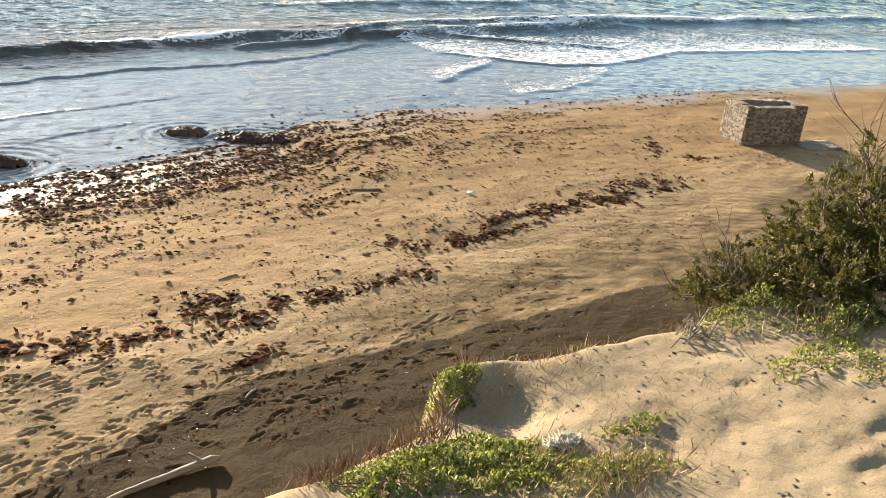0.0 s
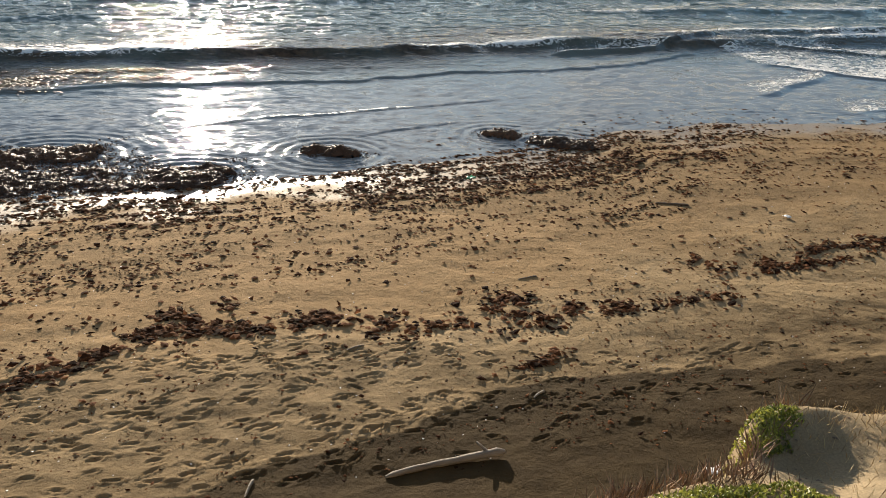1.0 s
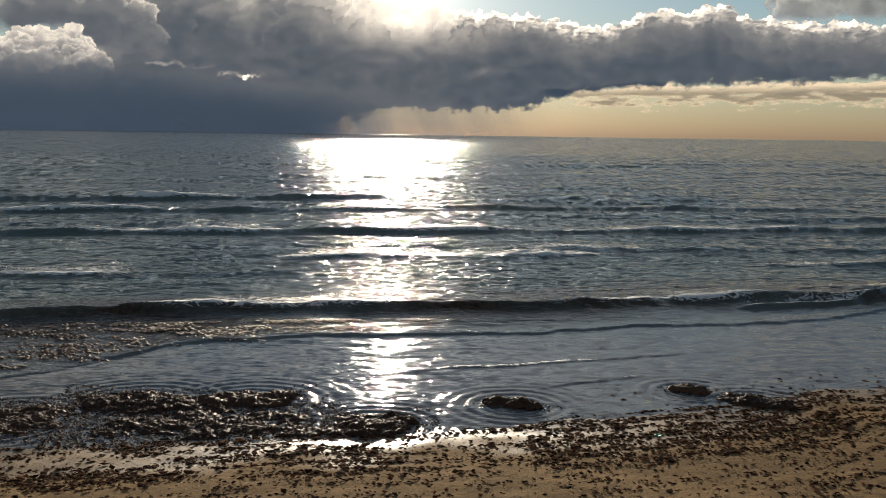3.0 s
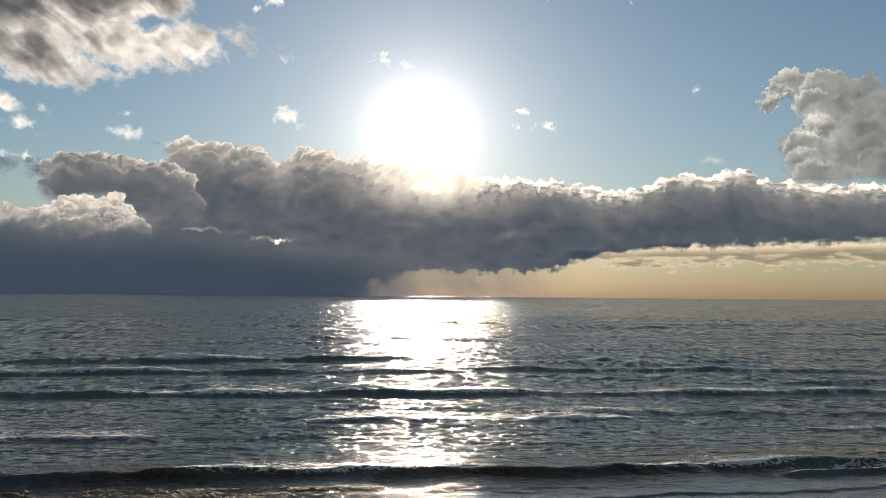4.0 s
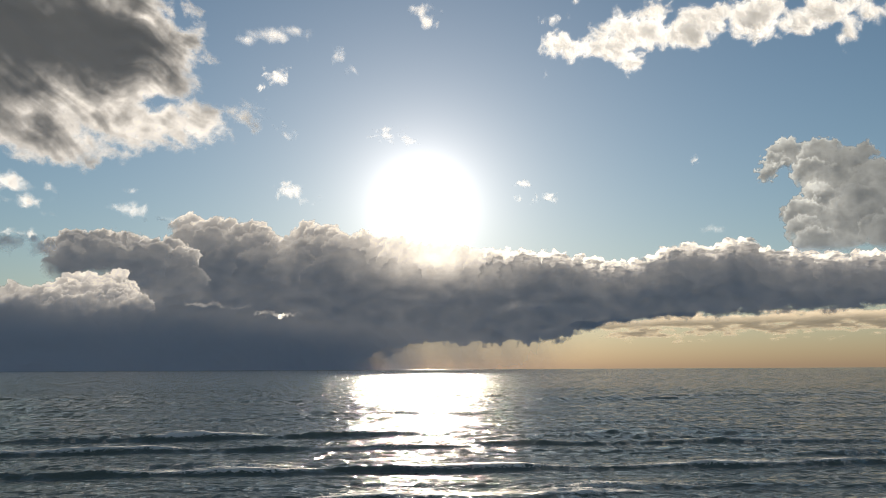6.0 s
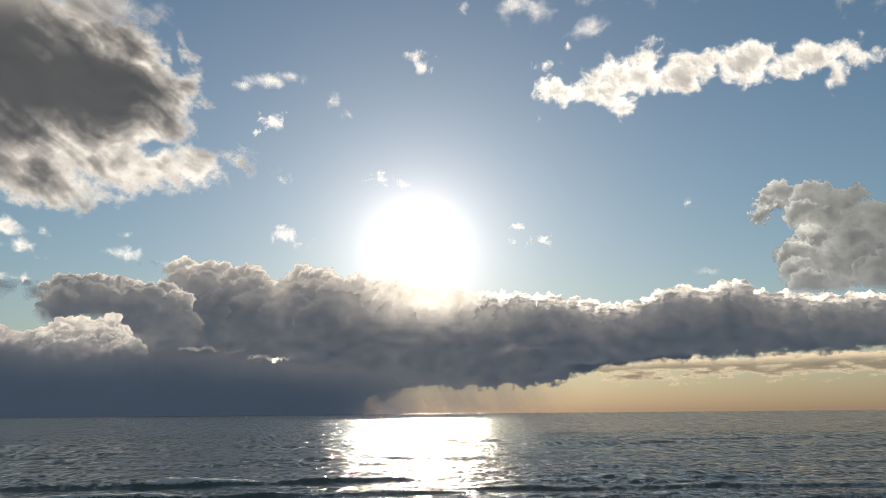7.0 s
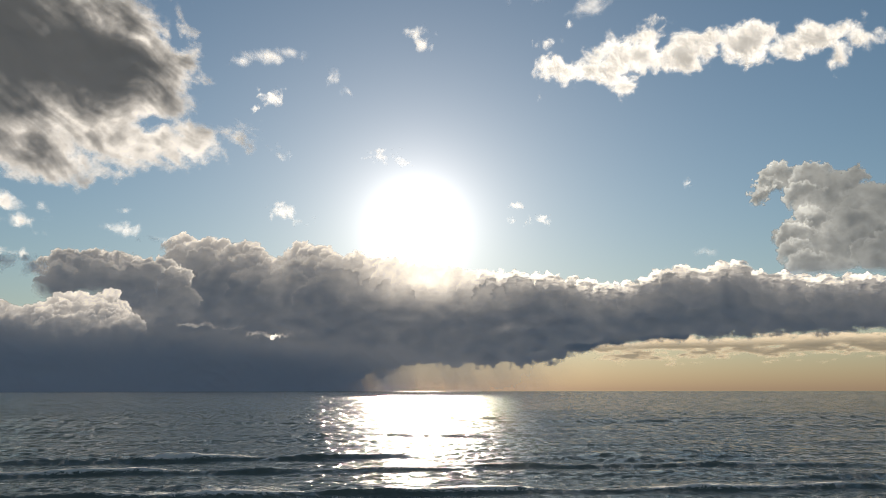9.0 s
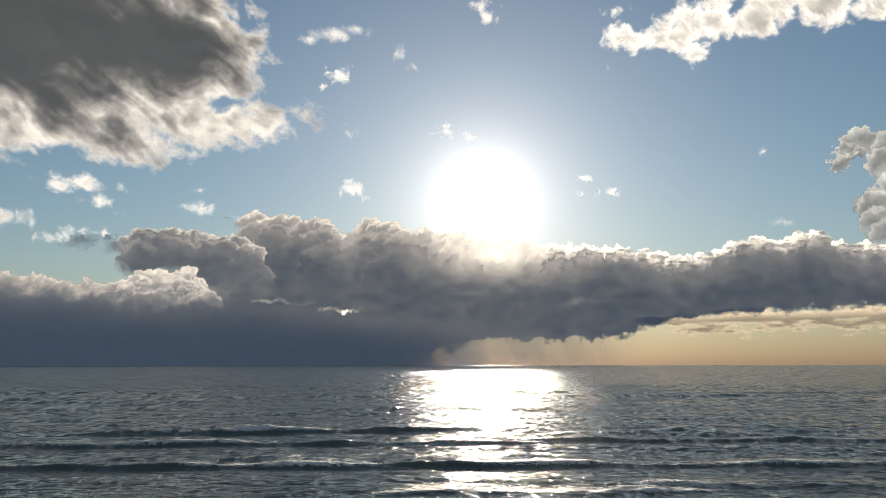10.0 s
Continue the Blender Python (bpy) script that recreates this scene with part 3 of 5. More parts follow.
def build_sea():
    az = np.radians(np.concatenate([np.arange(-100, -42, 3), np.arange(-42, -31, 0.3), np.arange(-31, 31, 0.11), np.arange(31, 76, 0.2), np.arange(76, 112, 3)]))
    dist = np.concatenate([np.exp(np.arange(math.log(17), math.log(48), 0.0028)), np.exp(np.arange(math.log(48), math.log(110), 0.0042)), np.exp(np.arange(math.log(110), math.log(320), 0.0065)), np.exp(np.linspace(math.log(320), math.log(4900), 70))])
    a, d = np.meshgrid(az, dist)
    x, y = d * np.sin(a), d * np.cos(a)
    z = np.full_like(x, SEA)
    off = y - waterline(x)  # metres from the water's edge
    foam = np.zeros_like(x)
    rng = np.random.default_rng(8)
    near = smooth(2, 14, off) * (1 - smooth(250, 400, d))
    z += near * 0.09 * fbm(x * 0.10, y * 0.30, 4, 51) * smooth(10, 30, off)
    z += near * 0.055 * smooth(12, 22, off) * (1 - smooth(90, 160, d)) * (billow(x * 0.45, y * 0.95, 4, 52, 0.6) - 0.7) * 2
    z += near * 0.018 * fbm(x * 0.5, y * 1.3, 3, 54)
    z += 0.08 * smooth(60, 110, d) * (1 - smooth(280, 420, d)) * fbm(x * 0.16, y * 0.24, 3, 53)
    # short wind chop with sharp tops
    top = 1 - np.abs(vnoise(x * 0.42 + 0.1 * y, y * 0.75, 57)) * 1.6
    top = top + 0.5 * (1 - np.abs(vnoise(x * 1.1, y * 1.6, 58)) * 1.6)
    z += (top - 0.7) * 0.060 * smooth(11, 22, off) * (0.55 + 0.9 * smooth(50, 120, d)) * (1 - smooth(330, 700, d)) * (0.7 + 0.6 * fbm(x * 0.02, y * 0.04, 3, 59))
    waves = list(WAVES)
    for k in range(46):
        y0 = rng.uniform(42, 230)
        waves.append((y0, rng.uniform(-0.06, 0.1), rng.uniform(0.14, 0.30) * (1 + y0 / 250), rng.uniform(5, 16) * (1 + y0 / 150), rng.uniform(-0.7, 1.3) * y0, 0.6 + y0 / 150, 2.5 + y0 / 40))
    for k, (y0, slope, h, half, cx, front, back) in enumerate(waves):
        run = y - (y0 + slope * x)
        m = (run > -4 * front - 2) & (run < 3.5 * back + 9) & (np.abs(x - cx) < 1.8 * half)
        wx = x[m]
        s = run[m] - 0.6 * fbm(wx * 0.09, 0 * wx + k, 5, 60 + k, 0.6)
        span = np.exp(-(((wx - cx) / half) ** 4)) * (0.80 + 0.5 * vnoise(wx * 0.15, 0 * wx + 3.1 * k, 90 + k) + 0.14 * vnoise(wx * 0.8, s * 0.5, 95 + k))
        z[m] += h * span * np.where(s < 0, np.exp(-((s / front) ** 2)), np.exp(-((s / back) ** 2)))
        if k < 12:
            broken = smooth(0.0, 0.5, vnoise(wx * 0.06, 0 * wx + 7.7 * k, 130 + k) + (0.4 if k in (1, 3, 4) else 0.2))
            crest = span * broken * 1.1 * np.exp(-(((s - 0.2) / (0.4 + 0.25 * front)) ** 2))
            trail = span * broken * 0.64 * smooth(-0.5, 0.5, s) * np.exp(-np.maximum(s, 0) / 4.5)
            foam[m] = np.maximum(foam[m], np.maximum(crest, trail) * (h > 0.15))
    for y0, slope, cx, half in SWASH:
        s = y - (y0 + slope * (x - cx) + 0.3 * vnoise(x * 0.35, 0 * x, 150))
        span = np.exp(-(((x - cx) / half) ** 4))
        z += 0.035 * span * np.where(s < 0, np.exp(-((s / 0.10) ** 2)), np.exp(-((s / 0.9) ** 2)))
        foam = np.maximum(foam, 0.55 * span * smooth(-0.1, 0.35, vnoise(x * 0.3, 0 * x + y0, 155)) * np.exp(-(((s - 0.05) / 0.12) ** 2)))
    for k, (ex, ey, rise, froth, reach) in enumerate(SHEETS):
        ends = smooth(ex[0] - 1.0, ex[0] + 0.5, x) * (1 - smooth(ex[-1] - 0.5, ex[-1] + 1.0, x))
        s = y - np.interp(x, ex, ey) - 0.22 * fbm(x * 0.5, 0 * x + k, 4, 170 + k)
        z += rise * ends * np.where(s < 0, np.exp(-((s / 0.12) ** 2)), np.exp(-((s / 0.7) ** 2)))
        foam = np.maximum(foam, ends * froth * smooth(-0.02, 0.12, s) * np.exp(-((np.maximum(s, 0) / reach) ** 2)) * (0.95 + 0.22 * fbm(x * 0.35, y * 0.7, 3, 180 + k)))
    # bubbling water full of torn weed between the shore break and the flat
    inner = np.interp(x, (-40, -12.3, -9.2, -7.8, -4, 0.8, 10.1, 16), (22, 24.7, 27.3, 29.2, 30.2, 30.6, 32.2, 33.8))
    mush = smooth(-0.15, 0.35, y - inner + 0.5 * fbm(x * 0.4, y * 0.6, 3, 190)) * (1 - smooth(-0.6, 0.6, y - 33.9 - 0.085 * x)) * (1 - smooth(-7, 3, x))
    z += mush * 0.07 * (billow(x * 1.3, y * 2.0, 3, 191, 0.6) - 0.6)
    for bx, by, length, *_ in BANKS:
        r = np.hypot(x - bx, (y - by) * 1.15)
        z += 0.017 * np.sin((r - length * 0.4) * 2 * math.pi / 0.42) * np.exp(-((r - length * 0.5) / 1.1) ** 2) * (r > length * 0.35)
    # foamy shallows off the far end of the beach
    foam = np.maximum(foam, 0.24 * smooth(40, 50, off) * (1 - smooth(60, 80, off)) * smooth(0.1, 0.6, fbm(x * 0.03, y * 0.1, 3, 161)))
    chop = 0.22 + 0.78 * smooth(9, 15, off)
    weedy = np.clip(smooth(10, 13, off) * (1 - smooth(16, 20, off)) * (1 - 0.4 * smooth(20, 40, x)) * (0.75 + 0.4 * fbm(x * 0.2, y * 0.4, 3, 162)), 0, 1)
    weedy = np.maximum(weedy, mush)
    zones = {"inshore": 1 - smooth(40, 75, d), "middle": smooth(40, 75, d) * (1 - smooth(110, 190, d)), "offshore": smooth(110, 190, d) * (1 - smooth(330, 560, d)), "distant": smooth(330, 560, d)}
    mesh = sheet_mesh("water", x, y, z, attrs={"foam": foam, "chop": chop, "weedy": weedy, "mush": mush, "rough": 0.045 + 0.05 * smooth(30, 200, d), "lean": 0.25 + 0.83 * smooth(9, 30, off) + 0.45 * smooth(80, 320, d), "shallow": 1 - smooth(6, 14, off), **zones}, material=WATER)
    tagged(new("water", mesh), "grey-green sea with small breaking waves", "sea", kind="structure")


build_sea()

# ---- clouds ----
EYE = np.array((-0.3, 0.2, 7.07))


def cloud_grid(box, step):
    return np.meshgrid(np.arange(box[0], box[1], step), np.arange(box[2], box[3], step))


def cloud_part(name, a, e, density, depth, cover, material, far, relief, seed, keep):
    r = far - relief * billow(a * 0.35, e * 0.5, 2, seed + 7) * smooth(0, 1.5, density)
    ar, er = np.radians(a), np.radians(e)
    x, y, z = r * np.sin(ar) * np.cos(er) + EYE[0], r * np.cos(ar) * np.cos(er) + EYE[1], r * np.sin(er) + EYE[2]
    return sheet_mesh(name, x, y, z, keep, {"depth": depth, "cover": cover}, material)


def corners(mask, every=False):
    parts = (mask[:-1, :-1], mask[1:, :-1], mask[:-1, 1:], mask[1:, 1:])
    return parts[0] & parts[1] & parts[2] & parts[3] if every else parts[0] | parts[1] | parts[2] | parts[3]


def cloud(label, box, field, material, far=4300.0, step=0.07, relief=70.0, seed=0):
    """A cloud over the sea, within (az0, az1, el0, el1) degrees; field gives signed density, optical depth and cover."""
    a, e = cloud_grid(box, step)
    density, depth, cover = field(a, e)
    mesh = cloud_part("cloud", a, e, density, depth, cover, material, far, relief, seed, corners(cover > 0.002))
    return tagged(new("cloud", mesh), label, "cloud", group="clouds over the sea")


def paint_head(a, e, u, v, depth, cover, ca, ce, r, tone, rim, sharp=0.05):
    """One rounded head of cloud over what stands behind it: its sunlit rim is painted in as low depth, thick within."""
    step = a[0, 1] - a[0, 0]
    i0, i1 = (int(np.clip((k - a[0, 0]) / step, 0, a.shape[1])) for k in (ca - 1.6 * r, ca + 1.6 * r))
    j0, j1 = (int(np.clip((k - e[0, 0]) / step, 0, a.shape[0])) for k in (ce - 1.6 * r, ce + 1.6 * r))
    if i1 <= i0 or j1 <= j0:
        return
    w = (slice(j0, j1), slice(i0, i1))
    dx, dy = (u[w] - ca) / r, (v[w] - ce) / (r * 0.9)
    s = (1 - np.hypot(dx, dy)) * r
    # the bright rim is painted on the side towards the sun only
    sunward = dy - 0.55 * np.clip(ca / 12.0, -1, 1) * dx
    m = smooth(0, sharp, s) * smooth(-0.75, 0.25, sunward)
    width = 0.07 + (0.10 + 0.10 * r) * smooth(-0.3, 1.0, sunward)
    inner = rim + (tone[w] - rim) * (1 - np.exp(-np.maximum(s, 0) / width))
    depth[w] = depth[w] * (1 - m) + inner * m
    cover[w] = np.maximum(cover[w], m)


def paint_heap(a, e, u, v, depth, cover, line, span, sizes, rows, drop, tone, rng, rim=(0.1, 0.5), step=0.75, gaps=0.0):
    """Rows of heads under a top line, the higher ones behind."""
    for row in range(rows):
        az = span[0]
        while az < span[1]:
            r = rng.uniform(*sizes) * (1 + 0.15 * row)
            az += r * rng.uniform(0.45, 1.0)
            if rng.random() < gaps:
                continue
            ce = np.interp(az, *line) - r * rng.uniform(0.75, 1.15) - row * drop * rng.uniform(0.6, 1.4)
            paint_head(a, e, u, v, depth, cover, az, ce, r, tone, rng.uniform(*rim) + step * row)


def bend(a, e, seed, amount=1.0):
    u = a + amount * (0.22 * fbm(a * 0.8, e * 0.8, 3, seed) + 0.13 * fbm(a * 2.6, e * 2.6, 4, seed + 5, 0.6))
    v = e + amount * (0.22 * fbm(a * 0.8, e * 0.8, 3, seed + 11) + 0.13 * fbm(a * 2.6, e * 2.6, 4, seed + 16, 0.6))
    return u, v


CROWN = ((-48, -34, -22, -17.2, -16.4, -15.2, -12.7, -11.2, -9.8, -9.2, -8.4, -7.2, -5.0, -3.6, 0.3, 4.6, 8, 10.3, 12.2, 14.1, 15.9, 17.8, 19.5, 20.6, 22.0, 22.8, 24.6, 30, 48),
         (4, 4.4, 5.0, 7.0, 9.8, 10.1, 10.0, 9.8, 9.0, 8.8, 9.8, 10.1, 9.2, 9.2, 8.5, 8.1, 8.0, 7.7, 7.1, 7.2, 7.7, 8.3, 8.0, 8.4, 8.2, 7.6, 7.3, 6.9, 6.6))
SHOULDER = ((-25, -24.2, -23, -21.4, -19.7, -18, -16.5, -15.0), (7.4, 8.0, 8.6, 9.0, 8.8, 8.7, 8.4, 7.4))
SHOULDER_BASE = ((-25, -23.6, -22.2, -20.6, -19.4, -17, -14), (7.4, 6.4, 5.7, 5.9, 5.2, 4.4, 4))
FOLD = ((-48, -34, -28, -25.8, -23.9, -22.7, -21.1, -19.8, -18.8), (6.2, 5.9, 5.4, 5.2, 5.5, 6.1, 6.1, 6.4, 5.4))
SHELF = ((-48, -34, -25.7, -22.6, -19.3, -15.6, -11.3, -8.7, -3.5, 2, 8), (5.2, 4.8, 4.4, 4.1, 4.2, 4.2, 3.8, 3.5, 3.1, 2.6, 1.6))
BASE = ((-48, -9, -5.5, -4.0, -2.6, -1.0, 2.5, 6.3, 8.6, 11.0, 12.3, 17.4, 24.3, 29.6, 40, 48), (-3, -3, -1.6, 0.2, 1.0, 1.25, 1.35, 1.3, 1.5, 2.1, 2.75, 3.15, 3.3, 3.5, 3.4, 3.2))
CLOUD_BANK = cloud_material("storm_cloud", 1.0, (0.30, 0.42, 0.60))
CLOUD_WHITE = cloud_material("lit_cloud", 1.0, (0.52, 0.55, 0.58), (0.96, 0.97, 1.0))
CLOUD_GREY = cloud_material("grey_cloud", 1.0, (0.29, 0.34, 0.42), (0.94, 0.95, 0.98))
CLOUD_TOWER = cloud_material("tower_cloud", 1.0, (0.34, 0.40, 0.48), (0.90, 0.96, 1.0))


def cloud_bank():
    """The long storm bank: crown, shoulder, lit fold and dark shelf, one behind the other."""
    rng = random.Random(21)
    a, e = cloud_grid((-44, 47, -0.5, 12), 0.05)
    u, v = bend(a, e, 201)
    soft = fbm(a * 0.28, e * 0.5, 4, 217)
    crown = np.interp(u, *CROWN)
    over = crown - v
    # depth cut round the sun, painting its glare onto the bank
    lit = np.exp(-(((a - 0.3) / 5.0) ** 2) - ((e - 7.3) / 2.0) ** 2)
    tone = 1.65 + 0.25 * smooth(2, 12, a) * smooth(0.3, 1.2, over) + 0.6 * smooth(0.2, 1.8, over) + 0.9 * smooth(1.2, 3.6, over) + 0.2 * soft - 1.7 * lit
    tone = tone + 0.6 * (0.72 - billow(a * 0.5, e * 0.8, 5, 218, 0.6))
    depth = tone.copy()
    cover = smooth(0.15, 0.5, over)
    paint_heap(a, e, u, v, depth, cover, CROWN, (-17.2, -2), (0.45, 1.25), 3, 0.75, tone, rng, (0.0, 0.4), 0.9)
    paint_heap(a, e, u, v, depth, cover, CROWN, (2.5, 46), (0.22, 0.8), 3, 0.35, tone, rng, (0.04, 0.45), 1.1, 0.35)
    paint_heap(a, e, u, v, depth, cover, CROWN, (-3.2, 3.2), (0.4, 0.9), 2, 0.5, tone, rng, (0.0, 0.3), 0.3)
    # flat lit shreds along the crown, under the sun's side
    tops = smooth(0.25, 0.75, billow(a * 0.35, e * 1.7, 5, 231, 0.6)) * smooth(1.5, 0.3, over) * smooth(2.5, 7, a)
    depth = depth - 1.1 * tops * smooth(0.55, 0.8, billow(a * 0.8, e * 2.6, 4, 235, 0.6))
    # the shoulder in front, with open sky below its outer end
    side = np.interp(u, *SHOULDER) - v
    under = v - np.interp(u, *SHOULDER_BASE)
    grey = 2.3 + 0.6 * smooth(0.3, 2.0, side) + 0.35 * soft + 0.7 * (0.72 - billow(a * 0.6, e * 0.9, 5, 219, 0.6))
    body = smooth(0.15, 0.5, side) * smooth(-0.2, 0.7, under) * smooth(-25.2, -24.0, u) * smooth(-13.5, -16, u)
    depth, cover = depth * (1 - body) + grey * body, np.maximum(cover, body)
    paint_heap(a, e, u, v, depth, cover, SHOULDER, (-24.4, -15.6), (0.4, 1.0), 3, 0.55, grey, rng, (0.0, 0.5), 1.1)
    # lit fold between shoulder and shelf
    pale = 0.62 + 0.9 * smooth(0.2, 1.6, np.interp(u, *FOLD) - v) + 0.5 * fbm(a * 1.2, e * 1.4, 4, 222, 0.6)
    body = smooth(0.2, 0.6, np.interp(u, *FOLD) - v) * smooth(-17.8, -19.2, u)
    depth, cover = depth * (1 - body) + pale * body, np.maximum(cover, body)
    paint_heap(a, e, u, v, depth, cover, FOLD, (-46, -24.3), (0.4, 0.9), 2, 0.4, pale + 0.9, rng, (0.3, 0.7))
    paint_heap(a, e, u, v, depth, cover, FOLD, (-24.3, -19.0), (0.22, 0.6), 4, 0.4, pale + 0.5, rng, (0.12, 0.5), 0.12)
    # dark shelf down to the sea
    shelf = np.interp(u, *SHELF) - v
    dark = 2.75 + 1.5 * smooth(-0.2, 2.6, shelf) * smooth(6, -8, a) + 0.1 * soft
    body = smooth(-0.3, 0.75, shelf + 0.25 * fbm(a * 0.5, e * 1.2, 4, 224)) * smooth(8.5, 2.0, a)
    depth, cover = depth * (1 - body) + dark * body, np.maximum(cover, body)
    for ca, ce, ra, re, cut in ((-9.5, 3.62, 1.15, 0.13, 2.6), (-10.6, 3.75, 0.7, 0.10, 1.8), (-14.6, 4.25, 1.5, 0.14, 1.3), (-12.4, 4.1, 0.8, 0.09, 1.0), (6.4, 4.1, 1.3, 0.25, 0.6)):
        q = ((u - ca) / ra) ** 2 + ((v - ce) / re) ** 2
        depth = depth - cut * np.exp(-q * q) * (0.7 + 0.6 * fbm(a * 1.4, e * 2.0, 4, 226, 0.6))
    # the base, ragged, with rain hanging from it towards the sea
    base = np.interp(u, *BASE)
    lift = v - base + 0.18 * fbm(a * 0.9, e * 2.4, 4, 211) + 0.25 * fbm(a * 0.25, 0 * a, 3, 212)
    depth = np.minimum(depth, 2.6 + 2.0 * smooth(-0.05, 0.8, lift + 2 * smooth(-1, -5, a)))
    rain = smooth(-10, -6.0, a) * smooth(12.0, 4.0, a) * (0.62 + 0.14 * fbm(a * 0.5 + 0.2 * e, e * 0.10, 4, 213, 0.55) + 0.36 * smooth(2.5, -4.5, a))
    rain = np.clip(rain, 0, 0.98) * smooth(-3.0, -0.5, lift + smooth(0, -4, a) * 3)
    cover = cover * np.maximum(smooth(-0.1, 0.40 + 0.2 * smooth(8, 0, a), lift), rain)
    depth = np.maximum(depth * (1 + 0.09 * fbm(a * 0.9, e * 1.4, 5, 227, 0.55) * smooth(0.6, -0.4, shelf)), 0.06)
    thing = empty("cloud_bank", (0, 4860, 0))
    used = corners(cover > 0.002)
    low = corners((shelf > 0.1) & (a < 4), True)
    left = corners((a < -16.3) & (shelf <= 0.1))
    for name, keep in (("dark_shelf", low), ("shoulder", left & ~low), ("crown", ~low & ~left)):
        mesh = cloud_part(name, a, e, over, depth, cover, CLOUD_BANK, 4860, 10, 1, used & keep)
        mesh.transform(Matrix.Translation((0, -4860, 0)))
        part(name, mesh, thing)
    tagged(thing, "long dark storm cloud bank with silver rim over horizon", "cloud", group="clouds over the sea")


cloud_bank()


def puff_field(blobs, rough, lump, thick, feather, seed, stretch=(1.0, 1.0), turn=0.0, wisp=0.0, fold=0.7, gain=0.56, most=1.0):
    """Density from a few ellipses (az, el, half-width, half-height), broken up by noise."""
    ct, st = math.cos(turn), math.sin(turn)

    def field(a, e):
        d = np.full_like(a, -9.0)
        for ca, ce, ra, re in blobs:
            q = np.sqrt(((a - ca) / ra) ** 2 + ((e - ce) / re) ** 2)
            d = np.maximum(d, (1 - q) * min(ra, re))
        u, v = (a * ct + e * st) * stretch[0], (-a * st + e * ct) * stretch[1]
        warp = 0.5 * fbm(u * lump * 0.5, v * lump * 0.5, 3, seed + 40)
        d = d + rough * (fbm((u + warp) * lump, (v - warp) * lump, 6, seed, gain)) + rough * 0.5 * (billow(u * lump, v * lump, 4, seed + 20) - 0.7)
        depth = thick * smooth(0.0, 1.0, (d + wisp * fbm(u * lump * 0.8, v * lump * 0.8, 4, seed + 60)) / max(feather * 2.5, 0.9)) + 0.1
        depth = depth * (1.1 - 0.9 * fold + fold * billow(u * lump * 1.5, v * lump * 1.5, 4, seed + 80))
        return d, np.maximum(depth, 0.05), most * smooth(0.0, feather, d)

    return field


# the great ragged cloud high on one side


def great_field(a, e):
    d = np.full_like(a, -9.0)
    for ca, ce, ra, re in ((-33, 20.5, 15.5, 7.6), (-23, 20.3, 8.2, 5.4), (-20, 16.0, 5.8, 2.2), (-14.6, 16.0, 3.2, 1.4), (-28, 15, 9, 2.6), (-23, 25.2, 5.6, 1.9)):
        d = np.maximum(d, (1 - np.sqrt(((a - ca) / ra) ** 2 + ((e - ce) / re) ** 2)) * min(ra, re))
    # long soft streaks that run down towards the sun
    warp = 1.4 * fbm(a * 0.12, e * 0.14, 3, 302)
    u, v = a * 0.86 - e * 0.5, a * 0.5 + e * 0.86 + warp
    streak = fbm(u * 0.10, v * 0.45, 5, 303, 0.58)
    fine = fbm(u * 0.35, v * 1.3, 5, 309, 0.6)
    d = d + 0.75 * fbm(a * 0.35, e * 0.42, 6, 301, 0.6) + 0.5 * (billow(a * 0.6, e * 0.7, 5, 305, 0.62) - 0.7) + 0.5 * streak + 0.22 * fine
    core = d + 0.65 * streak + 0.16 * fine + 0.5 * fbm(a * 0.5, e * 0.6, 5, 307, 0.6) + 0.08 * (e - 17)
    depth = 0.46 + 0.55 * smooth(0.2, 1.6, core) + 2.0 * smooth(0.9, 4.0, core) + 0.14 * streak + 0.06 * fine
    top_veil = smooth(23.6, 26.5, e - 0.12 * (a + 20))
    return d, np.maximum(depth * (1 - 0.55 * top_veil), 0.2), smooth(0.0, 1.0 + 1.6 * top_veil, d)


cloud("great ragged grey cloud with bright fringes", (-48, -8, 8, 36), great_field, CLOUD_GREY, 3900, 0.06, 8, 3)
cloud("trailing pale fringe of the great cloud", (-34, -21, 7.5, 14), puff_field(
    ((-27.0, 11.3, 2.2, 0.6), (-25.3, 10.3, 1.5, 0.55), (-24.3, 9.6, 0.8, 0.35)), 0.42, 0.6, 1.0, 0.7, 311, (1, 1.5), -0.55), CLOUD_WHITE, 3950, 0.05, 20, 4)


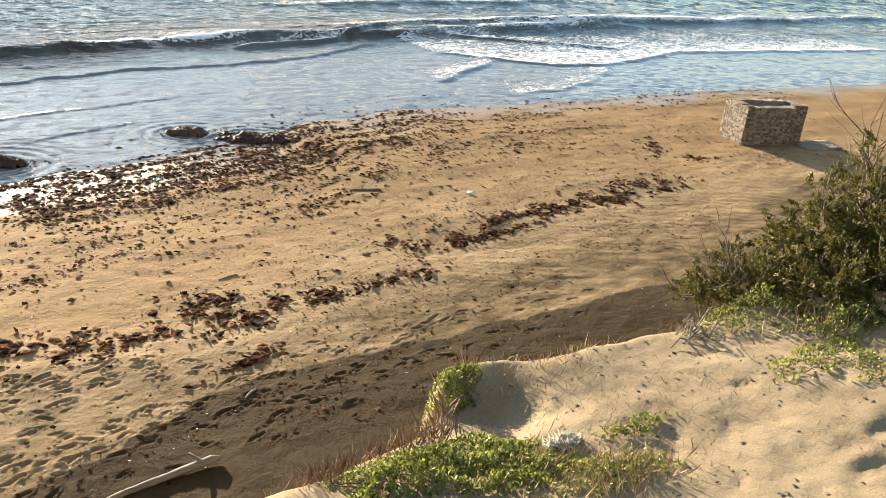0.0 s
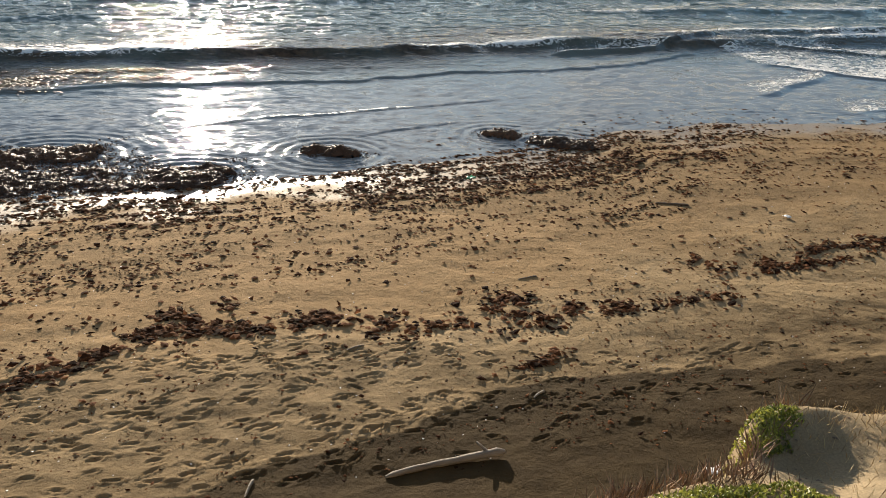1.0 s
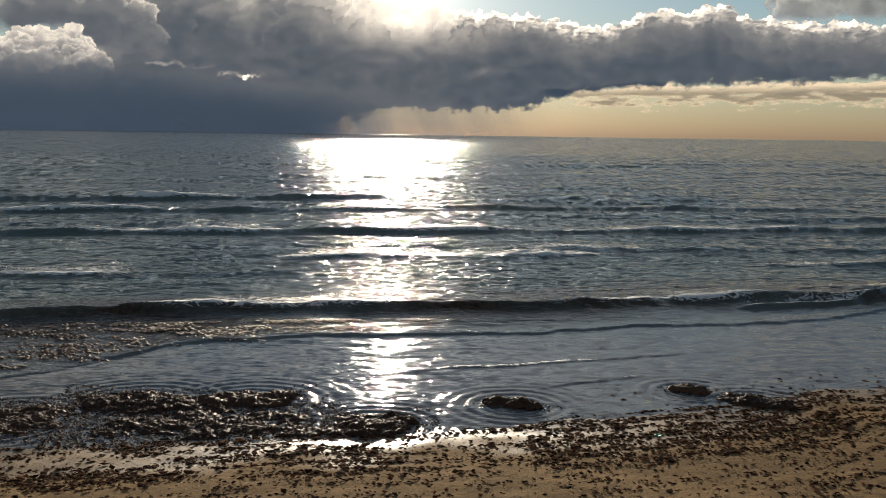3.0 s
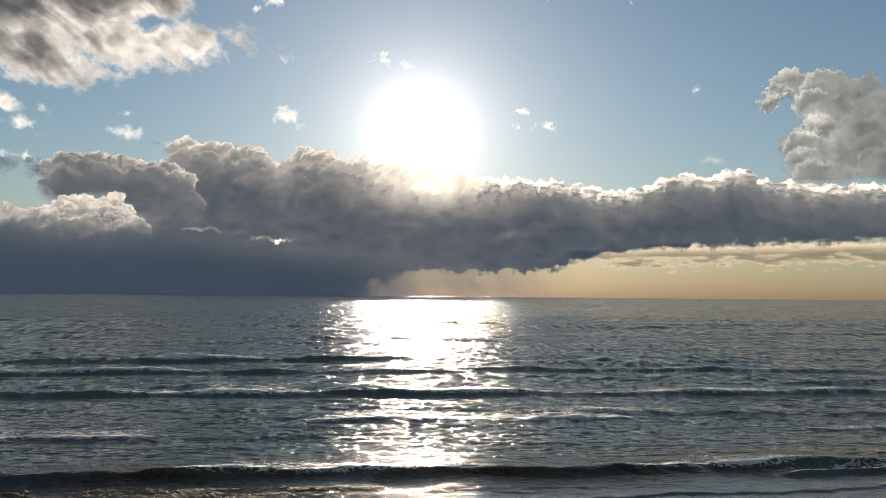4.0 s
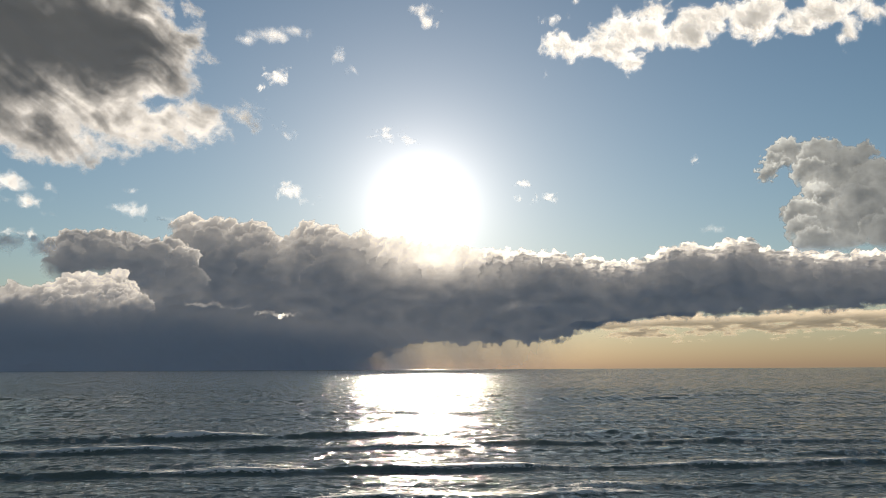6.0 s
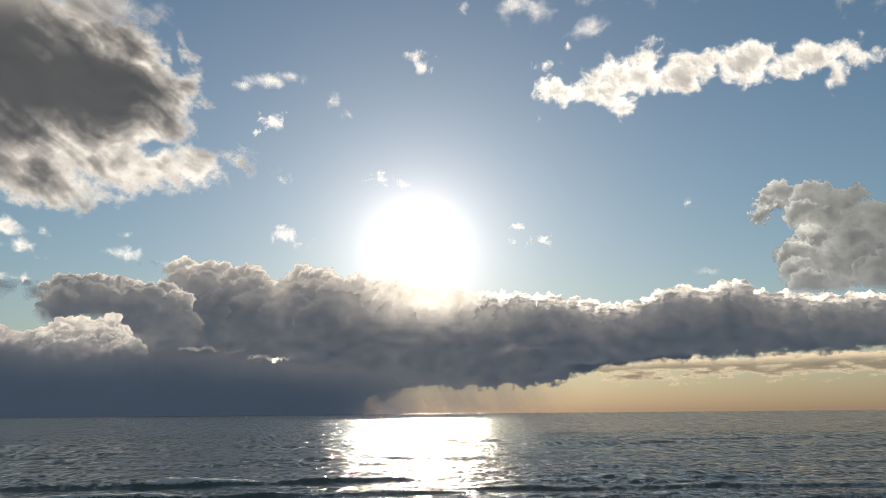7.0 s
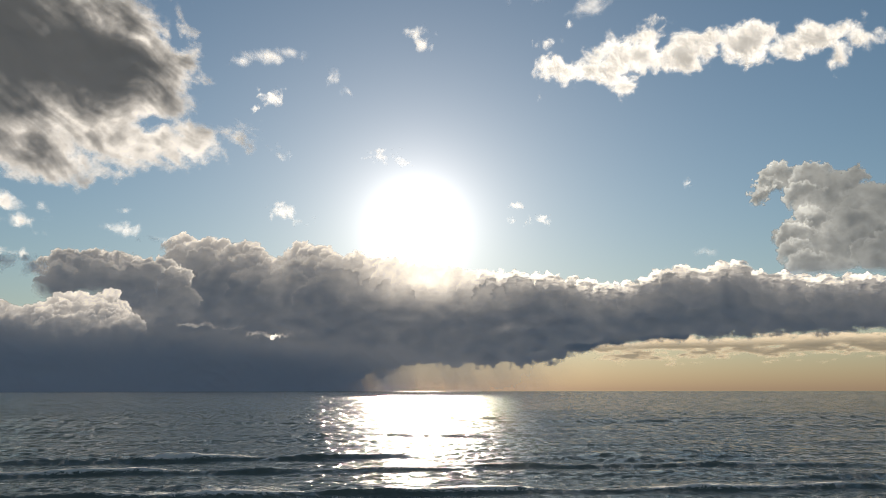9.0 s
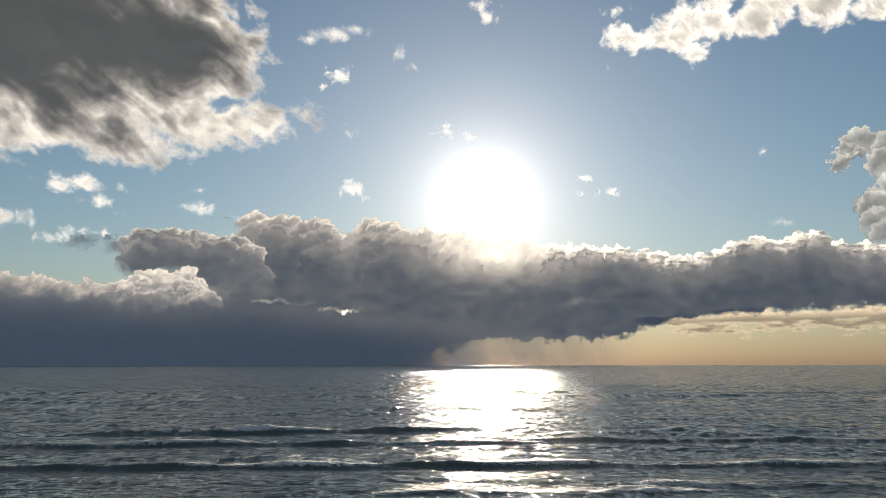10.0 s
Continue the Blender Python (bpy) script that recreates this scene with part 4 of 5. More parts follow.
def tower_field(a, e):
    """A tall cumulus: crowded round heads, brightest where they face the sun."""
    rng = random.Random(33)
    u, v = bend(a, e, 321, 1.25)
    heads = ((24.2, 13.3, 1.25), (26.2, 13.0, 1.4), (28.3, 12.5, 1.15), (31.2, 11.0, 1.3), (34, 10.5, 1.8), (23.3, 12.9, 0.8), (23.0, 12.3, 0.65), (37, 10, 2.0), (41, 9.5, 2.2), (26.9, 11.6, 2.0), (29.5, 10.6, 2.2), (25.5, 12.0, 1.2), (25.9, 10.1, 1.5), (24.9, 9.5, 1.2),
             (32.6, 9.2, 2.4), (36.5, 8.6, 2.6), (41, 8.4, 2.6), (28.4, 9.0, 2.2), (24.9, 8.5, 1.15), (26.8, 8.2, 1.7), (25.6, 7.6, 1.3), (30.5, 7.8, 2.0), (34, 7.5, 2.2))
    tone = 1.75 + 0.35 * fbm(a * 0.5, e * 0.6, 4, 325) + 0.55 * (0.72 - billow(a * 0.9, e * 1.0, 5, 327, 0.6)) * 2 + 0.05 * (a - 26)
    depth, cover = tone.copy(), np.zeros_like(a)
    for ca, ce, r in heads:
        for k in range(9):
            q, f = rng.uniform(0, 2 * math.pi), rng.uniform(0.62, 0.95)
            paint_head(a, e, u, v, depth, cover, ca + r * f * math.cos(q), ce + 0.9 * r * f * math.sin(q), r * rng.uniform(0.2, 0.42), tone, rng.uniform(0.2, 0.6) + 0.9 * float(smooth(24.2, 25.5, ca) * smooth(13.6, 12.6, ce)))
        paint_head(a, e, u, v, depth, cover, ca, ce, r, tone, rng.uniform(0.2, 0.5) + 1.1 * float(smooth(25.3, 26.6, ca) * smooth(13.2, 12.0, ce)), 0.12)
        body = smooth(0.1, 0.5, (0.92 - np.hypot(u - ca, (v - ce) / 0.9) / r) * r)
        cover = np.maximum(cover, body)
    fold = np.exp(-(((u - 25.6 - 0.5 * (11.2 - v)) / 0.9) ** 2) - ((v - 11.0) / 1.3) ** 2)
    depth = depth - 0.75 * fold * smooth(0.45, 0.8, billow(a * 0.9, e * 0.9, 4, 329, 0.6))
    return cover * 2, np.maximum(depth, 0.1), cover * smooth(6.8, 7.5, e)


cloud("tall cumulus tower with bright crinkled edge", (20.5, 46, 6.0, 16), tower_field, CLOUD_TOWER, 4890, 0.05, 8, 5)
# bright streak high up
cloud("long bright ragged streak of cloud", (6, 44, 16.5, 26.5), puff_field(
    ((10.4, 21.4, 2.0, 1.0), (12.8, 21.3, 2.6, 1.25), (15.6, 22.1, 2.6, 1.45), (18.6, 21.7, 2.6, 1.25), (22.6, 22.0, 3.2, 1.4), (26.2, 21.5, 3.6, 1.25), (20.4, 21.6, 2.0, 1.0), (28.3, 20.6, 1.2, 1.1), (31.5, 21.0, 4.6, 0.8), (37, 20.6, 5, 0.8), (14.6, 20.1, 1.2, 0.9), (17.4, 24.1, 0.7, 0.4)),
    0.66, 0.50, 0.95, 0.7, 331, (1, 1.15), -0.25, 0.5, 0.75, 0.58), CLOUD_WHITE, 4000, 0.05, 30, 6)
cloud("pale veil of torn high cloud", (-4, 46, 22, 38), puff_field(
    ((13, 30.5, 9, 3.6), (20, 29.5, 8, 3.2), (27, 29.6, 8, 3.2), (36, 27, 6, 2.6), (8.2, 26.8, 2.0, 1.2), (29, 25.0, 1.4, 0.8), (33, 25.0, 2.2, 1.6), (-0.5, 30.0, 1.6, 1.5), (12.6, 25.4, 1.0, 0.5), (4, 34, 8, 3)),
    1.05, 0.32, 0.9, 2.7, 341, (1.0, 1.15), 0.3, 1.0, 0.5, 0.62), CLOUD_WHITE, 4100, 0.08, 20, 7)
SMALL = (
    ("small bright white cloud puff", ((-10.6, 22.0, 1.9, 0.6), (-9.2, 22.4, 1.4, 0.55), (-12.2, 21.6, 1.0, 0.3)), 0.34, 0.6, 1.0, 0.4),
    ("small bright white cloud puff", ((0.0, 24.0, 0.9, 0.5), (0.5, 23.3, 0.7, 0.6)), 0.36, 0.7, 0.9, 0.3),
    ("thin torn cloud scrap", ((-10.3, 19.4, 0.9, 0.5), (-11.0, 18.6, 0.4, 0.4)), 0.5, 0.9, 0.5, 0.35),
    ("thin torn cloud scrap", ((-6.1, 21.0, 0.5, 0.6), (-5.0, 20.0, 0.5, 0.3)), 0.4, 0.8, 0.4, 0.5),
    ("thin torn cloud scrap", ((-2.2, 15.8, 1.2, 0.5), (-0.9, 15.5, 0.6, 0.35)), 0.45, 0.9, 0.4, 0.4),
    ("small pale cloud puff", ((-9.2, 11.8, 1.0, 0.6), (-8.0, 11.3, 0.9, 0.35), (-9.5, 12.4, 0.4, 0.4)), 0.36, 0.8, 0.8, 0.35),
    ("low pale cloud puff", ((-19.2, 10.2, 1.6, 0.45), (-17.4, 9.7, 1.5, 0.3)), 0.3, 0.7, 0.9, 0.35),
    ("thin torn cloud scrap", ((6.9, 12.4, 0.5, 0.25), (6.6, 11.4, 0.4, 0.3), (8.5, 11.4, 1.0, 0.32)), 0.34, 1.1, 0.5, 0.25),
    ("tiny torn white cloud scrap", ((18.5, 13.5, 0.22, 0.4),), 0.2, 1.2, 0.5, 0.25),
    ("tiny torn white cloud scrap", ((19.3, 8.9, 0.8, 0.25),), 0.2, 0.9, 0.4, 0.4),
    ("tiny torn white cloud scrap", ((8.7, 19.6, 0.15, 0.3),), 0.15, 1.2, 0.4, 0.25),
    ("small grey cloud by the bank", ((-31.5, 8.9, 2.4, 0.7),), 0.35, 0.6, 2.2, 0.3),
    ("thin bright tongue of low cloud", ((-26.6, 7.9, 2.6, 0.65), (-24.4, 7.5, 1.2, 0.6)), 0.34, 0.7, 1.1, 0.3),
    ("tiny torn white cloud scrap", ((9.4, 23.2, 0.8, 0.35), (10.9, 24.2, 0.4, 0.25)), 0.3, 0.9, 0.5, 0.3),
    ("thin torn cloud scrap", ((3.4, 27.0, 0.5, 0.6),), 0.4, 0.9, 0.4, 0.4),
    ("tiny torn white cloud scrap", ((-19.3, 11.4, 0.5, 0.25),), 0.2, 1.0, 0.5, 0.3),
    ("tiny torn white cloud scrap", ((-9.2, 15.6, 0.45, 0.3),), 0.25, 1.0, 0.3, 0.4),
)
for k, (label, blobs, rough, lump, thick, feather) in enumerate(SMALL):
    box = (min(b[0] - b[2] - 1.2 for b in blobs), max(b[0] + b[2] + 1.2 for b in blobs), min(b[1] - b[3] - 1 for b in blobs), max(b[1] + b[3] + 1 for b in blobs))
    cloud(label, box, puff_field(blobs, rough, lump * 1.5, thick * 0.9, feather * 2.2, 400 + 9 * k, gain=0.53, most=0.9), CLOUD_WHITE, 4250, 0.04, 15, 20 + k)


def low_field(a, e):
    """Flat shreds in rows under the bank, thin and lit along their tops."""
    mid = 2.75 + 0.012 * (a - 10) + 0.12 * fbm(a * 0.15, 0 * a, 3, 501)
    heads = billow(a * 0.55, e * 2.4, 5, 503, 0.6)
    d = 0.62 * smooth(8, 14, a) - np.abs(e - mid) * (1 - 0.35 * smooth(0.0, -0.6, e - mid)) + 0.35 * fbm(a * 0.45, e * 2.2, 5, 505, 0.6) + 0.5 * (heads - 0.7)
    depth = 0.40 + 1.2 * smooth(0.10, 0.5, d) * smooth(0.35, -0.25, e - mid) + 0.5 * (0.72 - heads)
    return d, np.maximum(depth, 0.15), 0.92 * smooth(0, 0.3, d) * smooth(6, 12, a)


cloud("low warm band of cloud under the bank", (5, 48, 1.2, 4.4), low_field, cloud_material("low_cloud", 0.8, (0.40, 0.36, 0.33), (1.0, 0.86, 0.66)), 4890, 0.05, 10, 50)

# ---- weed on the beach ----


def flakes(name, x, y, size, rng, material, lift=0.3):
    n = len(x)
    size = size * 1.15
    z = height(x, y)
    z = np.maximum(z, SEA - 0.01)
    turn = rng.normal(0.1, 0.65, n)
    ways = np.stack([np.cos(turn), np.sin(turn), rng.normal(0, lift * 0.5, n)], 1)
    centres = np.stack([x, y, z + size * rng.uniform(0.02, 0.16, n)], 1)
    points, tris = blades(centres, ways, size, size * rng.uniform(0.4, 0.85, n), rng, 0.22, 1.0)
    points[:, 2] = np.maximum(points[:, 2], np.repeat(z, 5) - 0.01)
    return raw_mesh(name, points, tris, 3, None, material, False)


def bank_of_weed(bx, by, length, width, tall, turn, k):
    """A stranded bank of weed: a lumpy mound with a ragged rim and loose leaves on it."""
    rng = np.random.default_rng(600 + k)
    ct, st = math.cos(turn), math.sin(turn)
    gx, gy = np.meshgrid(np.arange(-0.75 * length, 0.75 * length, 0.04), np.arange(-0.8 * width, 0.8 * width, 0.04))

    def lump(lx, ly):
        wx, wy = bx + lx * ct - ly * st, by + lx * st + ly * ct
        q = (lx / length * 2) ** 2 + (ly / width * 2) ** 2
        q = q + (0.95 if length > 2.2 else 0.55) * fbm(wx * 0.9 + k, wy * 1.5, 5, 610 + k, 0.65)
        q = q + 3 * smooth(0.5, 0.72, np.abs(lx) / length) + 3 * smooth(0.5, 0.76, np.abs(ly) / width)
        rise = tall * np.tanh(1.6 * (1 - q)) * (0.8 + 0.4 * fbm(wx * 1.6, wy * 2.2, 3, 630 + k)) + 0.05 * fbm(wx * 4, wy * 5, 4, 640)
        return wx, wy, np.maximum(height(wx, wy), SEA) + rise, rise

    wx, wy, z, rise = lump(gx, gy)
    keep = rise > -0.05
    keep = keep[:-1, :-1] & keep[1:, :-1] & keep[:-1, 1:] & keep[1:, 1:]
    thing = empty("seaweed_bank", (bx, by, float(np.maximum(height(bx, by), SEA))))
    mesh = sheet_mesh("mound", wx - bx, wy - by, z - thing.location[2], keep, None, WEED_WET)
    part("mound", mesh, thing)
    n = int(750 * length * width)
    lx, ly = rng.uniform(-0.75, 0.75, n) * length, rng.uniform(-0.8, 0.8, n) * width
    wx, wy, z, rise = lump(lx, ly)
    ok = rise > -0.06 - 0.1 * rng.uniform(0, 1, n)
    x, y, z, n = wx[ok] - bx, wy[ok] - by, np.maximum(z[ok], SEA) + 0.015, int(ok.sum())
    size = rng.uniform(0.03, 0.10, n)
    ways = np.stack([rng.normal(0, 1, n), rng.normal(0, 1, n), rng.normal(0, 0.2, n)], 1)
    points, tris = blades(np.stack([x, y, z - thing.location[2]], 1), ways, size, size * 0.5, rng, 0.5, 0.6)
    tagged(part("loose_leaves", raw_mesh("loose_leaves", points, tris, 3, None, WEED_WET, False), thing), kind="stuff")
    tagged(thing, "wet dark brown bank of stranded seaweed in shallows", "seaweed", group="seaweed banks at the water's edge")


for k, row in enumerate(BANKS):
    bank_of_weed(*row, k)

# heaps of dry weed along the upper drift line: x, y, length, width, turn, how many leaves
HEAPS = (
    (-3.0, 11.7, 1.1, 0.35, 0.0, 90), (-2.0, 12.1, 0.5, 0.25, 0.7, 50), (-0.9, 13.0, 1.5, 0.45, 0.45, 260), (-0.45, 12.6, 0.7, 0.3, 0.2, 90),
    (0.6, 12.6, 0.9, 0.32, -0.1, 110), (1.5, 12.75, 0.8, 0.30, 0.1, 100), (2.4, 12.3, 1.1, 0.4, 0.0, 60), (3.4, 12.1, 1.2, 0.4, 0.2, 70),
    (4.9, 12.6, 0.8, 0.75, 1.2, 90), (5.1, 11.9, 0.8, 0.4, 0.2, 60), (6.6, 12.15, 1.5, 0.28, -0.05, 110), (8.5, 12.05, 1.3, 0.25, 0.15, 80),
    (9.35, 13.9, 0.9, 0.25, 1.3, 70), (10.7, 13.25, 1.6, 0.32, 0.05, 130), (12.6, 13.6, 2.2, 0.42, 0.2, 220), (14.4, 13.9, 1.6, 0.4, 0.2, 150),
    (16.3, 14.0, 2.0, 0.6, 0.15, 170), (18.3, 14.2, 1.8, 0.7, 0.1, 140), (4.5, 10.6, 1.0, 0.16, 0.3, 60), (21.6, 17.0, 1.6, 0.5, 1.0, 70), (22.3, 15.6, 1.2, 0.4, -0.2, 40),
)


def heap_of_weed(hx, hy, length, width, turn, count, k):
    rng = np.random.default_rng(700 + k)
    n = int(count * 2.6)
    lx, ly = rng.normal(0, length * 0.36, n), rng.normal(0, width * 0.5, n)
    near_clump = fbm((hx + lx) * 1.8, (hy + ly) * 2.4, 3, 710 + k) > 0.0
    lx, ly = lx[near_clump], ly[near_clump]
    n = len(lx)
    ly += 0.18 * width * np.sin(lx * 4 + k)
    ct, st = math.cos(turn), math.sin(turn)
    x, y = hx + lx * ct - ly * st, hy + lx * st + ly * ct
    base = float(height(hx, hy))
    thing = empty("seaweed_heap", (hx, hy, base))
    gx, gy = np.meshgrid(np.linspace(-0.75, 0.75, 40) * length, np.linspace(-0.75, 0.75, 24) * width)
    q = (gx / length / 0.6) ** 2 + (gy / width / 0.6) ** 2
    wx, wy = hx + gx * ct - gy * st, hy + gx * st + gy * ct
    lump = 0.025 * (1 - q) + 0.05 * fbm(wx * 4.0, wy * 4.0, 4, 720 + k, 0.65)
    keep = lump > 0.035
    keep = keep[:-1, :-1] & keep[1:, :-1] & keep[:-1, 1:] & keep[1:, 1:]
    if keep.any():
        tagged(part("mound", sheet_mesh("mound", wx - hx, wy - hy, height(wx, wy) - base + lump - 0.02, keep, None, WEED), thing), kind="stuff")
    mesh = flakes("leaves", x, y, rng.uniform(0.05, 0.2, n), rng, WEED, 0.7)
    mesh.transform(Matrix.Translation((-hx, -hy, -base)))
    tagged(part("leaves", mesh, thing), kind="stuff")
    tagged(thing, "heap of dry brown seaweed on the sand", "seaweed", group="seaweed heaps on the drift line")


for k, row in enumerate(HEAPS):
    heap_of_weed(*row, k)


def loose_weed():
    rng = np.random.default_rng(77)
    xs, ys, sizes = [], [], []

    def scatter(n, x0, x1, lo, hi, s0, s1, clump, seed):
        """Leaves between two distances from the water's edge, gathered in clumps."""
        x = rng.uniform(x0, x1, n)
        u = rng.uniform(lo, hi, n)
        y = waterline(x) - u
        rows = fbm(x * 0.22, u * 2.2, 3, seed, 0.6) + 0.7 * fbm(x * 0.9, u * 3.6, 4, seed + 40, 0.7)
        keep = rng.uniform(0, 1, n) < 0.07 + 1.0 * smooth(-clump + 0.08, 0.5, rows)
        xs.append(x[keep]), ys.append(y[keep]), sizes.append((s0 + (s1 - s0) * rng.uniform(0, 1, keep.sum()) ** 2) * rng.uniform(0.6, 1.5, keep.sum()))

    scatter(20000, -12, 12, -0.3, 2.8, 0.04, 0.17, 0.15, 801)
    scatter(11000, 3, 17, 0.2, 3.4, 0.04, 0.17, 0.1, 802)
    scatter(26000, -12, 22, 1.5, 6.0, 0.03, 0.13, -0.05, 803)
    scatter(3600, 14, 36, -0.6, 2.2, 0.05, 0.16, 0.0, 804)
    scatter(10000, -10, 32, 3.0, 9.5, 0.025, 0.13, 0.05, 805)
    scatter(11000, -6, 20, 7.5, 12.4, 0.02, 0.06, 0.15, 806)
    scatter(5200, 4, 18, 9.0, 13.0, 0.02, 0.08, 0.0, 808)
    scatter(700, 6, 20, -2.0, 0.0, 0.05, 0.14, 0.1, 807)
    x, y, size = np.concatenate(xs), np.concatenate(ys), np.concatenate(sizes)
    tagged(new("loose_seaweed", flakes("loose_seaweed", x, y, size, rng, WEED, 0.35)), "scattered dry brown seaweed leaves on the sand", "seaweed", kind="stuff")


loose_weed()


def floating_weed():
    rng = np.random.default_rng(79)
    n = 26000
    x = rng.uniform(-20, 9, n)
    y = np.interp(x, (-20, -12.3, -9.2, -7.8, -4, 9), (23.5, 25.5, 28.0, 30.0, 31.0, 32.5)) + rng.normal(0, 0.5, n)
    y = y + rng.uniform(-0.05, 1, n) * (33.2 + 0.085 * x - y)
    keep = rng.uniform(0, 1, n) < smooth(-0.2, 0.5, fbm(x * 0.4, y * 1.2, 4, 811, 0.65)) * (1 - smooth(-8, 2, x))
    x, y = x[keep], y[keep]
    mesh = flakes("floating_seaweed", x, y, rng.uniform(0.05, 0.22, len(x)), rng, WEED_WET, 0.3)
    mesh.transform(Matrix.Translation((0, 0, 0.03)))
    tagged(new("floating_seaweed", mesh), "dark torn seaweed drifting in the shallows", "seaweed", kind="stuff")


floating_weed()


def grit():
    """Shell bits and small pebbles."""
    rng = np.random.default_rng(78)
    n = 900
    x, y = rng.uniform(-5, 18, n), rng.uniform(8.4, 20, n)
    pale = plain_material("shell_grit", (0.35, 0.32, 0.28), (0.75, 0.72, 0.66), 5, 0.6, 0, 0.8)
    tagged(new("shell_grit", flakes("shell_grit", x, y, rng.uniform(0.015, 0.04, n), rng, pale, 0.2)), "pale shell bits and pebbles on the sand", "shells", kind="stuff")


grit()

# ---- driftwood ----


def log_thing(ends, thick, label, seed, sag=0.04, stub=True, material=DRIFT):
    rng = random.Random(seed)
    (x0, y0), (x1, y1) = ends
    n = 16
    line, radii = [], []
    for i in range(n):
        f = i / (n - 1)
        x, y = x0 + (x1 - x0) * f, y0 + (y1 - y0) * f + sag * math.sin(f * 3.0)
        r = thick * (0.62 + 0.38 * f) * (0.55 if i in (0, n - 1) else 1) * rng.uniform(0.93, 1.07)
        line.append((x, y, float(height(x, y)) + r * 0.7 + (0.04 * f * f if stub else 0)))
        radii.append(r)
    base = Vector(line[0])
    thing = empty("driftwood_log", tuple(base))
    local = [tuple(Vector(p) - base) for p in line]
    part("trunk", tubes_mesh("trunk", [(local, radii)], material, 12, 0.07, rng), thing)
    if stub:
        tip = Vector(local[-3])
        part("branch_stub", tubes_mesh("branch_stub", [([tuple(tip), tuple(tip + Vector((-0.10, 0.06, 0.09))), tuple(tip + Vector((-0.15, 0.12, 0.13)))], [thick * 0.5, thick * 0.35, thick * 0.2])], DRIFT, 8, 0.1, rng), thing)
    return tagged(thing, label, "driftwood")


log_thing(((1.74, 8.42), (3.38, 8.52)), 0.058, "long bleached driftwood log lying on damp sand", 3)
for x, y, length, turn, thick in ((0.05, 8.55, 0.32, 1.2, 0.022), (4.35, 9.75, 0.24, 0.5, 0.022), (1.9, 11.6, 0.3, 0.3, 0.015), (10.6, 16.92, 0.8, -0.47, 0.03), (13.0, 13.9, 0.5, 0.2, 0.02), (5.6, 13.6, 0.4, 0.1, 0.015), (7.6, 9.4, 0.3, -0.4, 0.015)):
    dx, dy = math.cos(turn) * length / 2, math.sin(turn) * length / 2
    ob = log_thing(((x - dx, y - dy), (x + dx, y + dy)), thick, "small weathered stick lying on the sand", int(x * 100), 0.02, False, TWIG if x > 7 else DRIFT)
    ob.name = "driftwood_stick"

# ---- stone tank on the beach ----


def stone_wall(name, p0, p1, tall, thick, seed, parent):
    """A rubble wall from p0 to p1, with stones standing proud of its mortar."""
    rng = random.Random(seed)
    p0, p1 = Vector((*p0, 0)), Vector((*p1, 0))
    way = (p1 - p0).normalized()
    length = (p1 - p0).length
    out_way = Vector((way.y, -way.x, 0))
    bm = bmesh.new()

    def block(u0, u1, v0, v1, d0, d1, jitter):
        pts = []
        for d in (d0, d1):
            shrink = 0.82 if d == d1 and jitter else 1.0
            for u, v in ((u0, v0), (u1, v0), (u1, v1), (u0, v1)):
                cu, cv = (u0 + u1) / 2, (v0 + v1) / 2
                uu = cu + (u - cu) * shrink + rng.uniform(-jitter, jitter)
                vv = cv + (v - cv) * shrink + rng.uniform(-jitter, jitter)
                pts.append(bm.verts.new(p0 + way * uu + Vector((0, 0, vv)) + out_way * d))
        for q in ((3, 2, 1, 0), (4, 5, 6, 7), (0, 1, 5, 4), (1, 2, 6, 5), (2, 3, 7, 6), (3, 0, 4, 7)):
            bm.faces.new([pts[i] for i in q])

    block(0, length, -0.2, tall, -thick, 0, 0)
    core = bm_mesh(name, bm, MORTAR)
    wall = part(name, core, parent)
    bm = bmesh.new()
    v = -0.05
    while v < tall - 0.03:
        course = rng.uniform(0.05, 0.09)
        u = -0.01
        while u < length - 0.02:
            wide = rng.uniform(0.07, 0.16)
            block(u + 0.008, min(u + wide, length + 0.01) - 0.008, v + 0.007, min(v + course, tall + rng.uniform(0, 0.03)) - 0.007, -0.03, rng.uniform(0.012, 0.035), 0.009)
            u += wide
        v += course
    # coping stones along the top
    u = 0.0
    while u < length - 0.05:
        wide = rng.uniform(0.14, 0.3)
        block(u, min(u + wide, length) - 0.01, tall - 0.02, tall + rng.uniform(0.02, 0.06), -thick + 0.01, 0.015, 0.006)
        u += wide
    stones = part("stonework", bm_mesh("stonework", bm, STONE), wall)
    tagged(stones, kind="stuff")
    return wall


